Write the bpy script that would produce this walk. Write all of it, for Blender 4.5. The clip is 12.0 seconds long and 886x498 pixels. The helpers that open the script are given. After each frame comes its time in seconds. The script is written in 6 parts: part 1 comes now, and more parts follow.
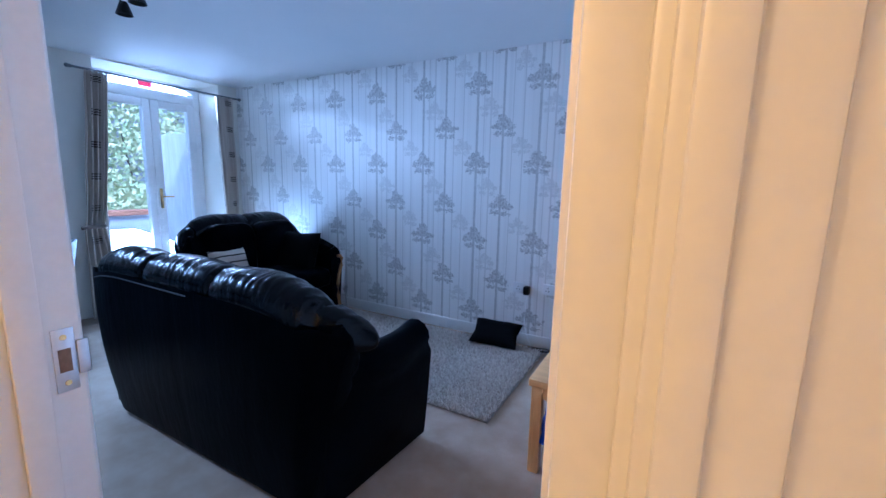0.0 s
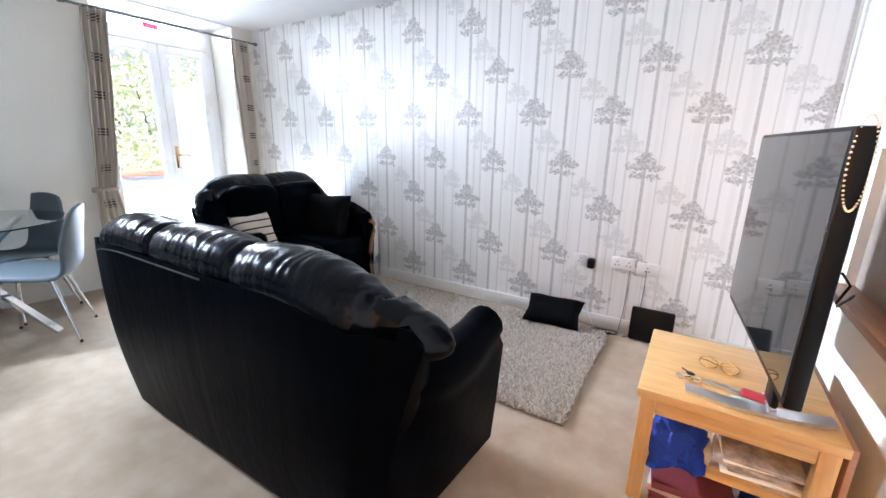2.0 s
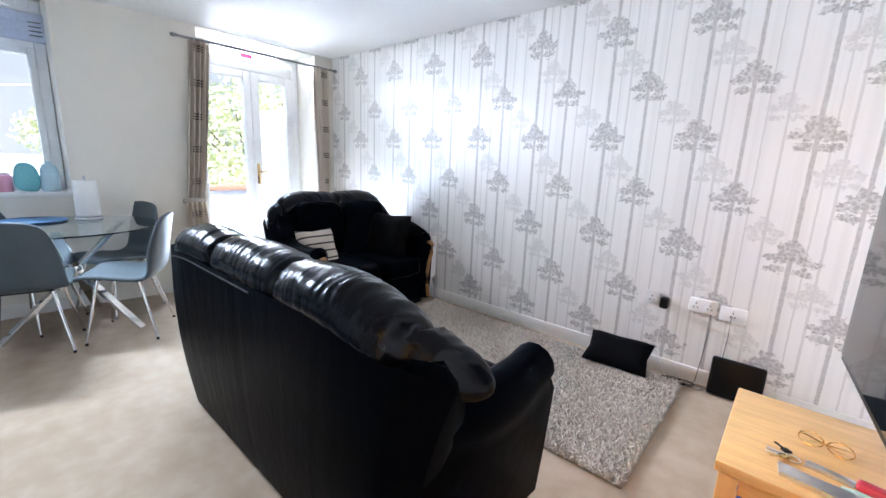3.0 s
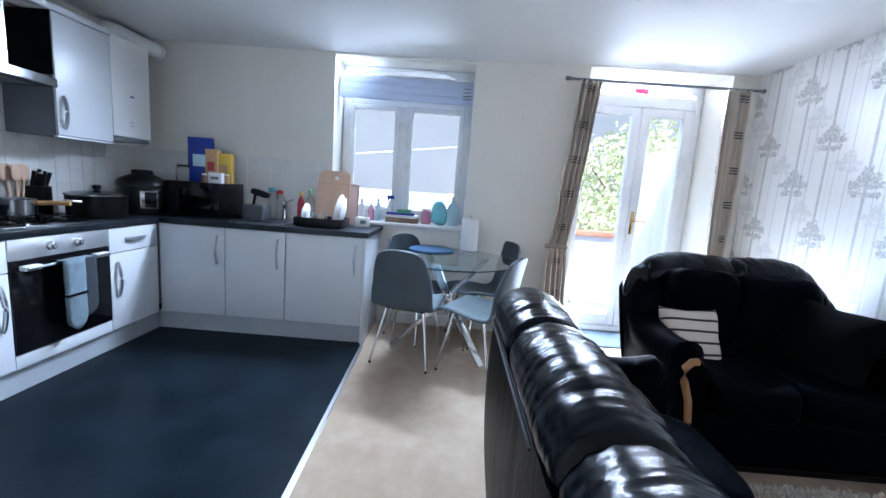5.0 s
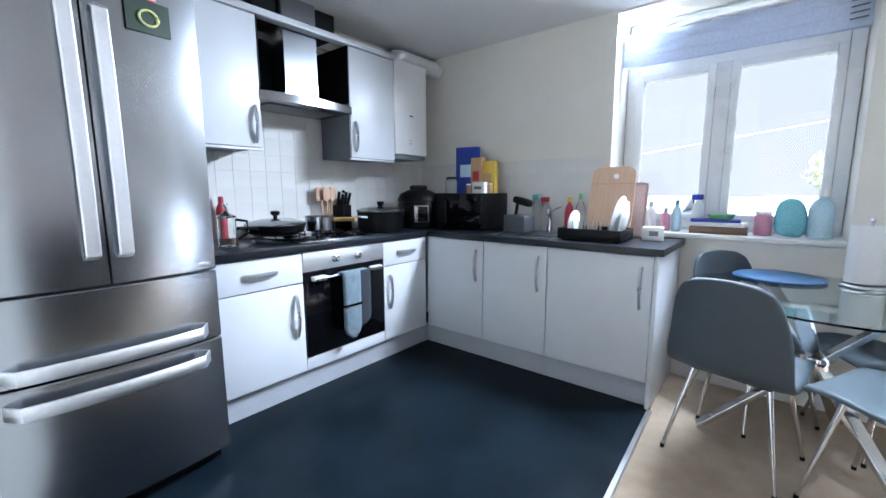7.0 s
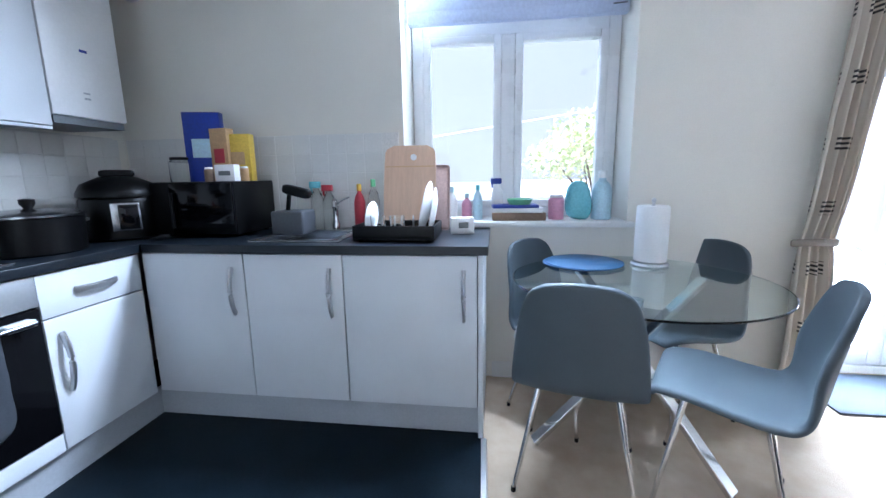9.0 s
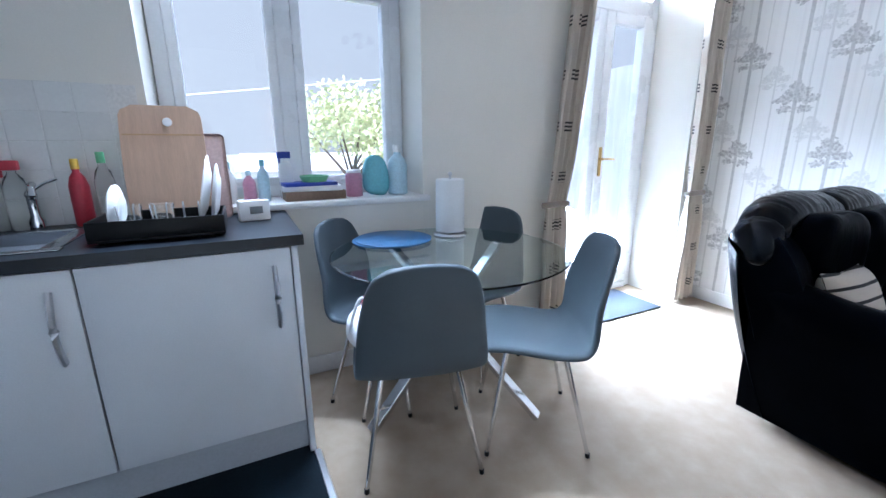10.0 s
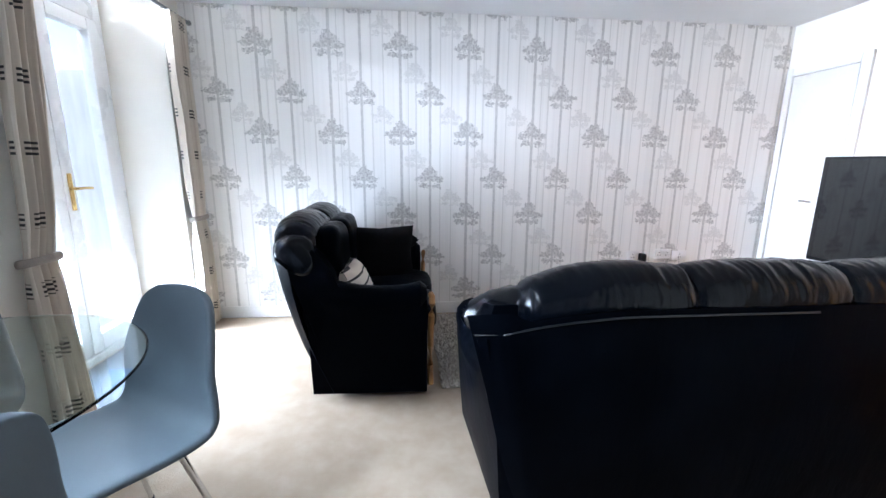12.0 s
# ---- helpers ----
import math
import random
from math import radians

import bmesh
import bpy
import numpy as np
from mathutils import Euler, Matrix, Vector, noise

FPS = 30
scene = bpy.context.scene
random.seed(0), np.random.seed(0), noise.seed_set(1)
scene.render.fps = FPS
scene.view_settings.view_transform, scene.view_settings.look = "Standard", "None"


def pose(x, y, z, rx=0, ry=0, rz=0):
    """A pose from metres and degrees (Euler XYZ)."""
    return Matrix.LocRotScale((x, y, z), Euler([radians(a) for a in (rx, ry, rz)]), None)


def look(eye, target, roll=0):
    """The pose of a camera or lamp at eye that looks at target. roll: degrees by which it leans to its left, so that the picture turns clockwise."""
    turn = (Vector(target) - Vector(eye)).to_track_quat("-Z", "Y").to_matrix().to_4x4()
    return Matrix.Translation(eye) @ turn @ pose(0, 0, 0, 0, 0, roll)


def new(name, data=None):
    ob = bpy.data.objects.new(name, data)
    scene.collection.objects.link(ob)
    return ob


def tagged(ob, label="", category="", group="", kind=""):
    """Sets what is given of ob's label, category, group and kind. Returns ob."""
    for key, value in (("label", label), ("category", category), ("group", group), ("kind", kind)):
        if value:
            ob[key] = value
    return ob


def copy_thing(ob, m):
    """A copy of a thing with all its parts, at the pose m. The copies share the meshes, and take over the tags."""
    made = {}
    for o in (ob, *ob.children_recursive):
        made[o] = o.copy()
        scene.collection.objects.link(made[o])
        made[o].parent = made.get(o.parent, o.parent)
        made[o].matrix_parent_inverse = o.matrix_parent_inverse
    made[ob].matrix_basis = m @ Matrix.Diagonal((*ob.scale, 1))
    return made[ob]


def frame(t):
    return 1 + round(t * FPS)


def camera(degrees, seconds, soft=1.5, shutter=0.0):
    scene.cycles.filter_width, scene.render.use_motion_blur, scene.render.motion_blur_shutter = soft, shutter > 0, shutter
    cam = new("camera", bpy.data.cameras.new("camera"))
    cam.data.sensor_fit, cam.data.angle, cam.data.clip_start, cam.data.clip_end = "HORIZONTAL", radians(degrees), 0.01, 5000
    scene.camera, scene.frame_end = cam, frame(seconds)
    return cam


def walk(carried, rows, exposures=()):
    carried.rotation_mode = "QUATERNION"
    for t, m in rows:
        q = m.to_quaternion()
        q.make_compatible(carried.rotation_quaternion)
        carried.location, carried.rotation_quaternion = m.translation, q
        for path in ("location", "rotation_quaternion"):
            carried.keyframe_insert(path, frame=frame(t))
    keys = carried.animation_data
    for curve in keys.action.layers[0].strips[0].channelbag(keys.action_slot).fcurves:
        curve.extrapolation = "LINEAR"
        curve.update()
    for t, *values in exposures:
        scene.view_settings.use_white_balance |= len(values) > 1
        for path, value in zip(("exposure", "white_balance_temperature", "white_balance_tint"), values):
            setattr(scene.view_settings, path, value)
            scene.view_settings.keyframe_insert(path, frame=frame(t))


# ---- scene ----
cam = camera(95.2, 12.0)
PATH = [
    (0, (0.112, 0.189, 1.327), (-0.849, 1.913, 1.007), 1.3),
    (0.3, (0.003, 0.195, 1.344), (-1.004, 1.886, 0.986), 1.4),
    (0.5, (-0.064, 0.225, 1.337), (-1.082, 1.908, 0.973), 1.0),
    (1, (-0.2, 0.307, 1.322), (-1.194, 1.991, 0.904), 1.3),
    (1.5, (-0.27, 0.423, 1.289), (-1.257, 2.095, 0.809), 1.2),
    (2, (-0.303, 0.454, 1.282), (-1.319, 2.1, 0.773), 1.0),
    (2.5, (-0.295, 0.485, 1.268), (-1.399, 2.086, 0.801), 1.1),
    (2.7, (-0.292, 0.507, 1.28), (-1.455, 2.073, 0.837), 1.6),
    (4.3, (-0.702, 0.785, 1.275), (-2.566, 1.434, 0.970), 4.8),
    (4.5, (-0.789, 0.802, 1.282), (-2.706, 1.285, 0.980), 4.8),
    (5, (-0.965, 0.936, 1.291), (-2.942, 0.897, 0.993), 4.2),
    (5.5, (-1.152, 0.914, 1.263), (-3.074, 0.443, 0.976), 3.0),
    (6, (-1.303, 0.840, 1.236), (-3.090, 0.000, 0.937), 1.2),
    (6.5, (-1.496, 0.8, 1.236), (-3.084, -0.375, 0.925), 0.1),
    (6.7, (-1.575, 0.775, 1.215), (-3.103, -0.483, 0.928), -0.2),
    (8.3, (-2.165, 0.445, 1.225), (-3.934, -0.422, 0.905), 0.0),
    (8.5, (-2.218, 0.409, 1.229), (-4.055, -0.307, 0.892), -0.1),
    (9, (-2.341, 0.334, 1.199), (-4.293, 0.075, 0.847), -0.9),
    (9.5, (-2.430, 0.210, 1.2), (-4.364, 0.487, 0.774), -1.0),
    (10, (-2.543, 0.128, 1.204), (-4.284, 0.984, 0.716), -0.2),
    (10.5, (-2.644, 0.118, 1.222), (-4.043, 1.454, 0.714), 0.1),
    (11, (-2.751, 0.069, 1.238), (-3.665, 1.785, 0.768), 0.5),
    (11.5, (-2.868, 0.035, 1.262), (-3.235, 1.953, 0.833), 0.6),
    (12, (-2.91, 0.036, 1.268), (-2.735, 1.985, 0.857), 0.4),
]
EXPOSURES = [
    (0.0, 0.0, 3900, 10), (0.4, 0.3, 4200, 10), (0.8, 0.8, 4800, 10), (1.2, 1.1, 5300, 10), (1.6, 1.25, 5500, 10), (2.7, 1.25, 5500, 10),
    (4.3, 0.9, 5200, 10), (5.5, 0.97, 5100, 10), (6.7, 1.2, 5500, 10), (8.5, 1.42, 5250, 10), (9.5, 1.1, 5100, 10), (10.5, 0.88, 5150, 10), (12.0, 0.95, 5450, 10),
]
SKY, SUN, DAY, TOP, LOW, HIGH, HALL, HAZE = 0.25, 4.0, 30, 35, 58, 47, 42, 0.37
walk(cam, [(t, look(eye, target, roll)) for t, eye, target, roll in PATH], EXPOSURES)

# ---- world, sun, lamps ----
world = bpy.data.worlds.new("world")
scene.world = world
world.use_nodes = True
wn = world.node_tree
sky = wn.nodes.new("ShaderNodeTexSky")
sky.sky_type, sky.sun_disc = "NISHITA", False
sky.sun_elevation, sky.sun_rotation = radians(50), radians(124)
sky.dust_density = 3.0
wn.links.new(sky.outputs[0], wn.nodes["Background"].inputs[0])
wn.nodes["Background"].inputs[1].default_value = SKY

sun = new("sun", bpy.data.lights.new("sun", "SUN"))
sun.data.energy, sun.data.angle, sun.data.color = SUN, radians(3), (1.0, 0.96, 0.9)
sun.matrix_world = look((6, -4, 9), (0, 0, 0))


def area(name, eye, target, w, h, watts, col):
    ob = new(name, bpy.data.lights.new(name, "AREA"))
    ob.data.shape, ob.data.size, ob.data.size_y = "RECTANGLE", w, h
    ob.data.energy, ob.data.color = watts, col
    ob.matrix_world = look(eye, target)
    return ob


# daylight of the open sky above the two openings
area("window_daylight", (-6.6, 0.45, 3.75), (-4.0, 0.45, 0.9), 2.6, 1.4, DAY, (0.9, 0.95, 1.0))
area("door_daylight", (-6.6, 2.55, 3.75), (-4.0, 2.55, 0.7), 2.6, 1.4, DAY, (0.9, 0.95, 1.0))
# the same sky seen from deep in the room, low through the doors and high in the window
top = area("window_top_light", (-4.675, 0.43, 2.325), (-2.75, -0.4, 0.6), 1.1, 0.08, TOP, (0.9, 0.95, 1.0))
top.data.spread = radians(104)
low = area("door_low_light", (-5.0, 2.565, 0.50), (-2.9, 2.2, -0.25), 0.84, 0.56, LOW, (0.88, 0.94, 1.0))
low.data.spread = radians(124)
high = area("door_high_light", (-5.0, 2.565, 2.312), (0.27, 2.25, 0.55), 0.98, 0.09, HIGH, (0.97, 0.97, 1.0))
high.data.spread = radians(58)
# warm lamp of the hall
hall = new("hall_lamp", bpy.data.lights.new("hall_lamp", "POINT"))
hall.data.energy, hall.data.color, hall.data.shadow_soft_size = HALL, (1.0, 0.44, 0.09), 0.3
hall.location = (-0.98, -0.80, 2.1)


# ---- materials ----
class N:
    """Arithmetic on shader values."""
    def __init__(self, tree, sock):
        self.t, self.s = tree, sock

    def op(self, kind, *others):
        n = self.t.nodes.new("ShaderNodeMath")
        n.operation = kind
        for i, v in enumerate((self, *others)):
            if isinstance(v, N):
                self.t.links.new(v.s, n.inputs[i])
            else:
                n.inputs[i].default_value = v
        return N(self.t, n.outputs[0])

    def __add__(self, o): return self.op("ADD", o)
    def __sub__(self, o): return self.op("SUBTRACT", o)
    def __mul__(self, o): return self.op("MULTIPLY", o)
    def fold(self, period): return self.op("FLOORED_MODULO", period) - period / 2
    def abs(self): return self.op("ABSOLUTE")
    def max(self, o): return self.op("MAXIMUM", o)
    def min(self, o): return self.op("MINIMUM", o)
    def sq(self): return self * self

    def ramp(self, a, b):
        """0 at a, 1 at b, smooth."""
        n = self.t.nodes.new("ShaderNodeMapRange")
        n.interpolation_type = "SMOOTHSTEP"
        self.t.links.new(self.s, n.inputs["Value"])
        if a < b:
            n.inputs["From Min"].default_value, n.inputs["From Max"].default_value = a, b
        else:
            n.inputs["From Min"].default_value, n.inputs["From Max"].default_value = b, a
            n.inputs["To Min"].default_value, n.inputs["To Max"].default_value = 1, 0
        return N(self.t, n.outputs[0])


def base_tree(name):
    m = bpy.data.materials.new(name)
    m.use_nodes = True
    t = m.node_tree
    return m, t, t.nodes["Principled BSDF"]


def coords(t, kind="Object"):
    return t.nodes.new("ShaderNodeTexCoord").outputs[kind]


def noise_of(t, vec, scale, detail=4.0, rough=0.55):
    n = t.nodes.new("ShaderNodeTexNoise")
    n.inputs["Scale"].default_value, n.inputs["Detail"].default_value, n.inputs["Roughness"].default_value = scale, detail, rough
    t.links.new(vec, n.inputs["Vector"])
    return N(t, n.outputs[0])


def mixed(t, fac, a, b):
    n = t.nodes.new("ShaderNodeMix")
    n.data_type = "RGBA"
    if isinstance(fac, N):
        t.links.new(fac.s, n.inputs[0])
    else:
        n.inputs[0].default_value = fac
    for i, c in ((6, a), (7, b)):
        if isinstance(c, tuple):
            n.inputs[i].default_value = (*c, 1)
        else:
            t.links.new(c, n.inputs[i])
    return n.outputs[2]


def stretch(t, vec, s):
    n = t.nodes.new("ShaderNodeMapping")
    n.inputs["Scale"].default_value = s
    t.links.new(vec, n.inputs["Vector"])
    return n.outputs[0]


def bumped(t, bsdf, height, strength, dist=0.01):
    n = t.nodes.new("ShaderNodeBump")
    n.inputs["Strength"].default_value, n.inputs["Distance"].default_value = strength, dist
    t.links.new(height.s, n.inputs["Height"])
    t.links.new(n.outputs[0], bsdf.inputs["Normal"])


def mat(name, col, rough=0.5, metal=0.0, var=0.12, big=2.5, fine=90, bump=0.15, dist=0.003, grain=(1, 1, 1), spread=0.12, spec=0.5, random_tone=0.0):
    """A surface with slow stains and fine grain in colour, gloss and relief."""
    m, t, b = base_tree(name)
    v = stretch(t, coords(t), grain)
    slow, fast = noise_of(t, v, big), noise_of(t, v, fine, 3)
    dark = tuple(c * (1 - 1.6 * var) for c in col)
    lite = tuple(min(1, c * (1 + var)) for c in col)
    tone = slow * 0.6 + fast * 0.4
    c = mixed(t, tone.ramp(0.3, 0.7), dark, lite)
    if random_tone:
        info = N(t, t.nodes.new("ShaderNodeObjectInfo").outputs["Random"])
        c = mixed(t, info * random_tone, c, tuple(x * 0.6 for x in col))
    t.links.new(c, b.inputs["Base Color"])
    t.links.new((slow * spread + (rough - spread / 2)).s, b.inputs["Roughness"])
    b.inputs["Metallic"].default_value = metal
    b.inputs["Specular IOR Level"].default_value = spec
    if bump:
        bumped(t, b, fast * 0.7 + slow * 0.3, bump, dist)
    return m


def glass_mat(name, tint=(1, 1, 1), rough=0.0, ior=1.45):
    m, t, b = base_tree(name)
    b.inputs["Transmission Weight"].default_value = 1.0
    b.inputs["Base Color"].default_value = (*tint, 1)
    b.inputs["Roughness"].default_value = rough
    b.inputs["IOR"].default_value = ior
    return m


def glow_mat(name, col, power, base=0.0):
    m, t, b = base_tree(name)
    b.inputs["Base Color"].default_value = (*[c * base for c in col], 1)
    b.inputs["Emission Color"].default_value = (*col, 1)
    b.inputs["Emission Strength"].default_value = power
    return m


def wallpaper_mat():
    """Off-white paper printed with grey trees on tall trunks, two columns to a roll, over paler trees and stripes."""
    m, t, b = base_tree("tree_wallpaper")
    obj = coords(t)
    sep = t.nodes.new("ShaderNodeSeparateXYZ")
    t.links.new(obj, sep.inputs[0])
    x, z = N(t, sep.outputs[0]), N(t, sep.outputs[2])
    n1, n2 = noise_of(t, obj, 22, 3), noise_of(t, stretch(t, obj, (1.3, 1, 1.7)), 27, 3)
    wx, wz = x + (n1 - 0.5) * 0.10, z + (n2 - 0.5) * 0.095
    vor = t.nodes.new("ShaderNodeTexVoronoi")
    vor.inputs["Scale"].default_value = 58
    t.links.new(obj, vor.inputs["Vector"])
    holes = N(t, vor.outputs["Distance"]).ramp(0.66, 0.42) * noise_of(t, obj, 26, 2).ramp(0.70, 0.58)
    P, H = 0.53, 0.642

    def trees(x0, z0, size):
        """Crowns of several flat boughs, wide below and domed on top."""
        dx, dz = (wx - (x0 - P / 2)).fold(P), (wz - (z0 - H / 2)).fold(H)
        mask = None
        for ox, oz, a, h in ((-0.058, 0.018, 0.062, 0.026), (0.064, 0.012, 0.060, 0.026), (0.0, 0.032, 0.070, 0.030), (0.004, 0.060, 0.066, 0.030), (-0.006, 0.094, 0.040, 0.026), (-0.050, -0.040, 0.050, 0.021), (0.054, -0.046, 0.048, 0.020)):
            q = ((dx - ox * size) * (1 / (a * size))).sq() + ((dz - oz * size) * (1 / (h * size))).sq()
            k = q.ramp(1.25, 0.75)
            mask = k if mask is None else mask.max(k)
        return mask * (holes * 0.5 + 0.5)

    def trunks(x0, w):
        d = (x + (n1 - 0.5) * 0.008 - (x0 - P / 2)).fold(P).abs()
        return d.ramp(w * 1.35, w * 0.75)

    front = trees(-2.42, 2.12, 1.0).max(trees(-2.19, 1.775, 0.95)).max((trunks(-2.42, 0.010).max(trunks(-2.19, 0.009))) * 0.8)
    # paler wood behind
    back = trees(-2.31, 1.93, 0.8).max(trees(-2.56, 1.62, 0.75)).max(trunks(-2.30, 0.006)).max(trunks(-2.55, 0.005)).max(trunks(-2.36, 0.004)).max(trunks(-2.11, 0.004))
    stripe = noise_of(t, stretch(t, obj, (38, 1, 0.25)), 1.0, 2).ramp(0.45, 0.7)
    paper = mixed(t, stripe * 0.35, (0.84, 0.83, 0.81), (0.70, 0.69, 0.67))
    c = mixed(t, back * 0.45, paper, (0.48, 0.47, 0.455))
    worn = noise_of(t, obj, 60, 2).ramp(0.3, 0.75) * 0.25 + 0.6
    c = mixed(t, front * worn, c, (0.30, 0.295, 0.287))
    t.links.new(c, b.inputs["Base Color"])
    t.links.new((noise_of(t, obj, 5, 2) * 0.1 - front * 0.08 + 0.36).s, b.inputs["Roughness"])
    b.inputs["Specular IOR Level"].default_value = 0.75
    bumped(t, b, front * 0.5 + noise_of(t, obj, 220, 2) * 0.5, 0.12, 0.002)
    return m


def curtain_mat():
    """Beige cloth with pale bands and rows of three short black dashes."""
    m, t, b = base_tree("curtain_cloth")
    sep = t.nodes.new("ShaderNodeSeparateXYZ")
    uv = coords(t, "UV")
    t.links.new(uv, sep.inputs[0])
    u, v = N(t, sep.outputs[0]), N(t, sep.outputs[1])
    du = u.fold(0.17).abs()
    row = v.fold(0.29).abs()
    dash = du.ramp(0.036, 0.032) * row.ramp(0.034, 0.03) * v.fold(0.022).abs().ramp(0.0062, 0.0048)
    band = noise_of(t, stretch(t, uv, (12, 0.2, 1)), 1.0, 1).ramp(0.4, 0.6)
    c = mixed(t, band * 0.75, (0.62, 0.56, 0.48), (0.40, 0.325, 0.255))
    c = mixed(t, noise_of(t, stretch(t, uv, (400, 400, 1)), 1.0, 2) * 0.3, c, (0.6, 0.55, 0.46))
    c = mixed(t, dash, c, (0.02, 0.02, 0.022))
    t.links.new(c, b.inputs["Base Color"])
    b.inputs["Roughness"].default_value = 0.85
    bumped(t, b, noise_of(t, stretch(t, uv, (300, 300, 1)), 1.0, 2), 0.2, 0.002)
    return m


def leather_mat(name, col, spec=0.1, rough=0.2):
    m, t, b = base_tree(name)
    o = coords(t)
    v = t.nodes.new("ShaderNodeTexVoronoi")
    v.inputs["Scale"].default_value = 260
    t.links.new(o, v.inputs["Vector"])
    grain = N(t, v.outputs["Distance"])
    crease = noise_of(t, stretch(t, o, (5, 1.6, 1.6)), 5.0, 5, 0.62)
    slow = noise_of(t, o, 3)
    t.links.new(mixed(t, slow.ramp(0.35, 0.7), col, tuple(c * 1.9 + 0.0004 for c in col)), b.inputs["Base Color"])
    t.links.new((slow * 0.12 + rough).s, b.inputs["Roughness"])
    b.inputs["Specular IOR Level"].default_value = spec
    bumped(t, b, grain * 0.05 + crease, 0.3, 0.008)
    return m


def steel_mat(name, col=(0.36, 0.37, 0.39), rough=0.23):
    m, t, b = base_tree(name)
    o = coords(t)
    brush = noise_of(t, stretch(t, o, (3, 3, 260)), 1.0, 3)
    slow = noise_of(t, o, 2.0)
    t.links.new(mixed(t, slow, tuple(c * 0.85 for c in col), tuple(c * 1.1 for c in col)), b.inputs["Base Color"])
    b.inputs["Metallic"].default_value = 1.0
    t.links.new((brush * 0.04 + slow * 0.1 + (rough - 0.07)).s, b.inputs["Roughness"])
    bumped(t, b, brush, 0.004, 0.0005)
    return m


def wood_mat(name, col, axis=(2, 22, 22)):
    m, t, b = base_tree(name)
    o = stretch(t, coords(t), axis)
    g = noise_of(t, o, 2.2, 6, 0.62)
    slow = noise_of(t, coords(t), 3)
    c = mixed(t, g.ramp(0.35, 0.68), tuple(x * 0.84 for x in col), tuple(min(1, x * 1.08) for x in col))
    c = mixed(t, slow * 0.3, c, tuple(x * 0.8 for x in col))
    t.links.new(c, b.inputs["Base Color"])
    t.links.new((slow * 0.15 + 0.33).s, b.inputs["Roughness"])
    bumped(t, b, g, 0.1, 0.002)
    return m


def sheer_mat(name, col):
    """Thin cloth or plastic that daylight shines through."""
    m, t, b = base_tree(name)
    weave = noise_of(t, coords(t), 60, 3)
    c = mixed(t, weave.ramp(0.3, 0.7), tuple(x * 0.9 for x in col), col)
    t.links.new(c, b.inputs["Base Color"])
    b.inputs["Roughness"].default_value = 0.7
    tr = t.nodes.new("ShaderNodeBsdfTranslucent")
    t.links.new(c, tr.inputs["Color"])
    mx = t.nodes.new("ShaderNodeMixShader")
    mx.inputs[0].default_value = 0.5
    t.links.new(b.outputs[0], mx.inputs[1])
    t.links.new(tr.outputs[0], mx.inputs[2])
    t.links.new(mx.outputs[0], t.nodes["Material Output"].inputs[0])
    return m


def stuff_mat(name, a, bcol, rough=0.9):
    """Colour by loose piece."""
    m, t, b = base_tree(name)
    r = N(t, t.nodes.new("ShaderNodeNewGeometry").outputs["Random Per Island"])
    t.links.new(mixed(t, r, a, bcol), b.inputs["Base Color"])
    b.inputs["Roughness"].default_value = rough
    return m


def carpet_mat():
    m, t, b = base_tree("beige_carpet")
    o = coords(t)
    slow, mid, fast = noise_of(t, o, 1.1), noise_of(t, o, 9, 3), noise_of(t, o, 420, 2)
    c = mixed(t, (slow * 0.5 + mid * 0.5).ramp(0.3, 0.72), (0.40, 0.302, 0.208), (0.53, 0.428, 0.322))
    c = mixed(t, fast * 0.45, c, (0.27, 0.225, 0.18))
    t.links.new(c, b.inputs["Base Color"])
    b.inputs["Roughness"].default_value = 0.95
    b.inputs["Specular IOR Level"].default_value = 0.15
    bumped(t, b, fast * 0.8 + mid * 0.4, 0.6, 0.006)
    return m


PAINT = mat("cream_wall_paint", (0.80, 0.77, 0.70), 0.6, var=0.03, big=1.4, fine=160, bump=0.12, spec=0.3)
CEIL = mat("white_ceiling_paint", (0.80, 0.80, 0.79), 0.75, var=0.02, big=1.2, fine=200, bump=0.1, spec=0.2)
GLOSS = mat("white_gloss_paint", (0.80, 0.79, 0.77), 0.32, var=0.03, fine=60, bump=0.05)
UPVC = mat("white_plastic_frame", (0.82, 0.83, 0.84), 0.28, var=0.03, bump=0.03)
CARPET = carpet_mat()
VINYL = mat("slate_blue_vinyl", (0.007, 0.0125, 0.0185), 0.36, var=0.28, big=3.5, fine=140, bump=0.2, spread=0.2, spec=0.07)
WALLPAPER = wallpaper_mat()
CURTAIN = curtain_mat()
LEATHER = leather_mat("dark_navy_leather", (0.0008, 0.0013, 0.0026), 0.012, 0.26)
LEATHER_WORN = leather_mat("polished_navy_leather", (0.0010, 0.0017, 0.0034), 0.15, 0.12)
PIPING = mat("grey_piping", (0.010, 0.012, 0.016), 0.3)
OAK = wood_mat("oak", (0.60, 0.36, 0.135))
OAK_Y = wood_mat("oak_lengthwise", (0.60, 0.36, 0.135), (22, 2, 22))
HONEY = wood_mat("honey_oak", (0.40, 0.20, 0.07), (22, 22, 2))
OAK_Z = wood_mat("oak_upright", (0.60, 0.36, 0.135), (22, 22, 2))
PINE = wood_mat("brown_wood", (0.36, 0.19, 0.10), (22, 2, 22))
UNIT = mat("pale_grey_cabinet", (0.66, 0.68, 0.71), 0.34, var=0.04, fine=200, bump=0.04)
PLINTH = mat("grey_plinth", (0.42, 0.44, 0.47), 0.45, var=0.06)
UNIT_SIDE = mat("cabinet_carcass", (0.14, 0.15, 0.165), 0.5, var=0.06)
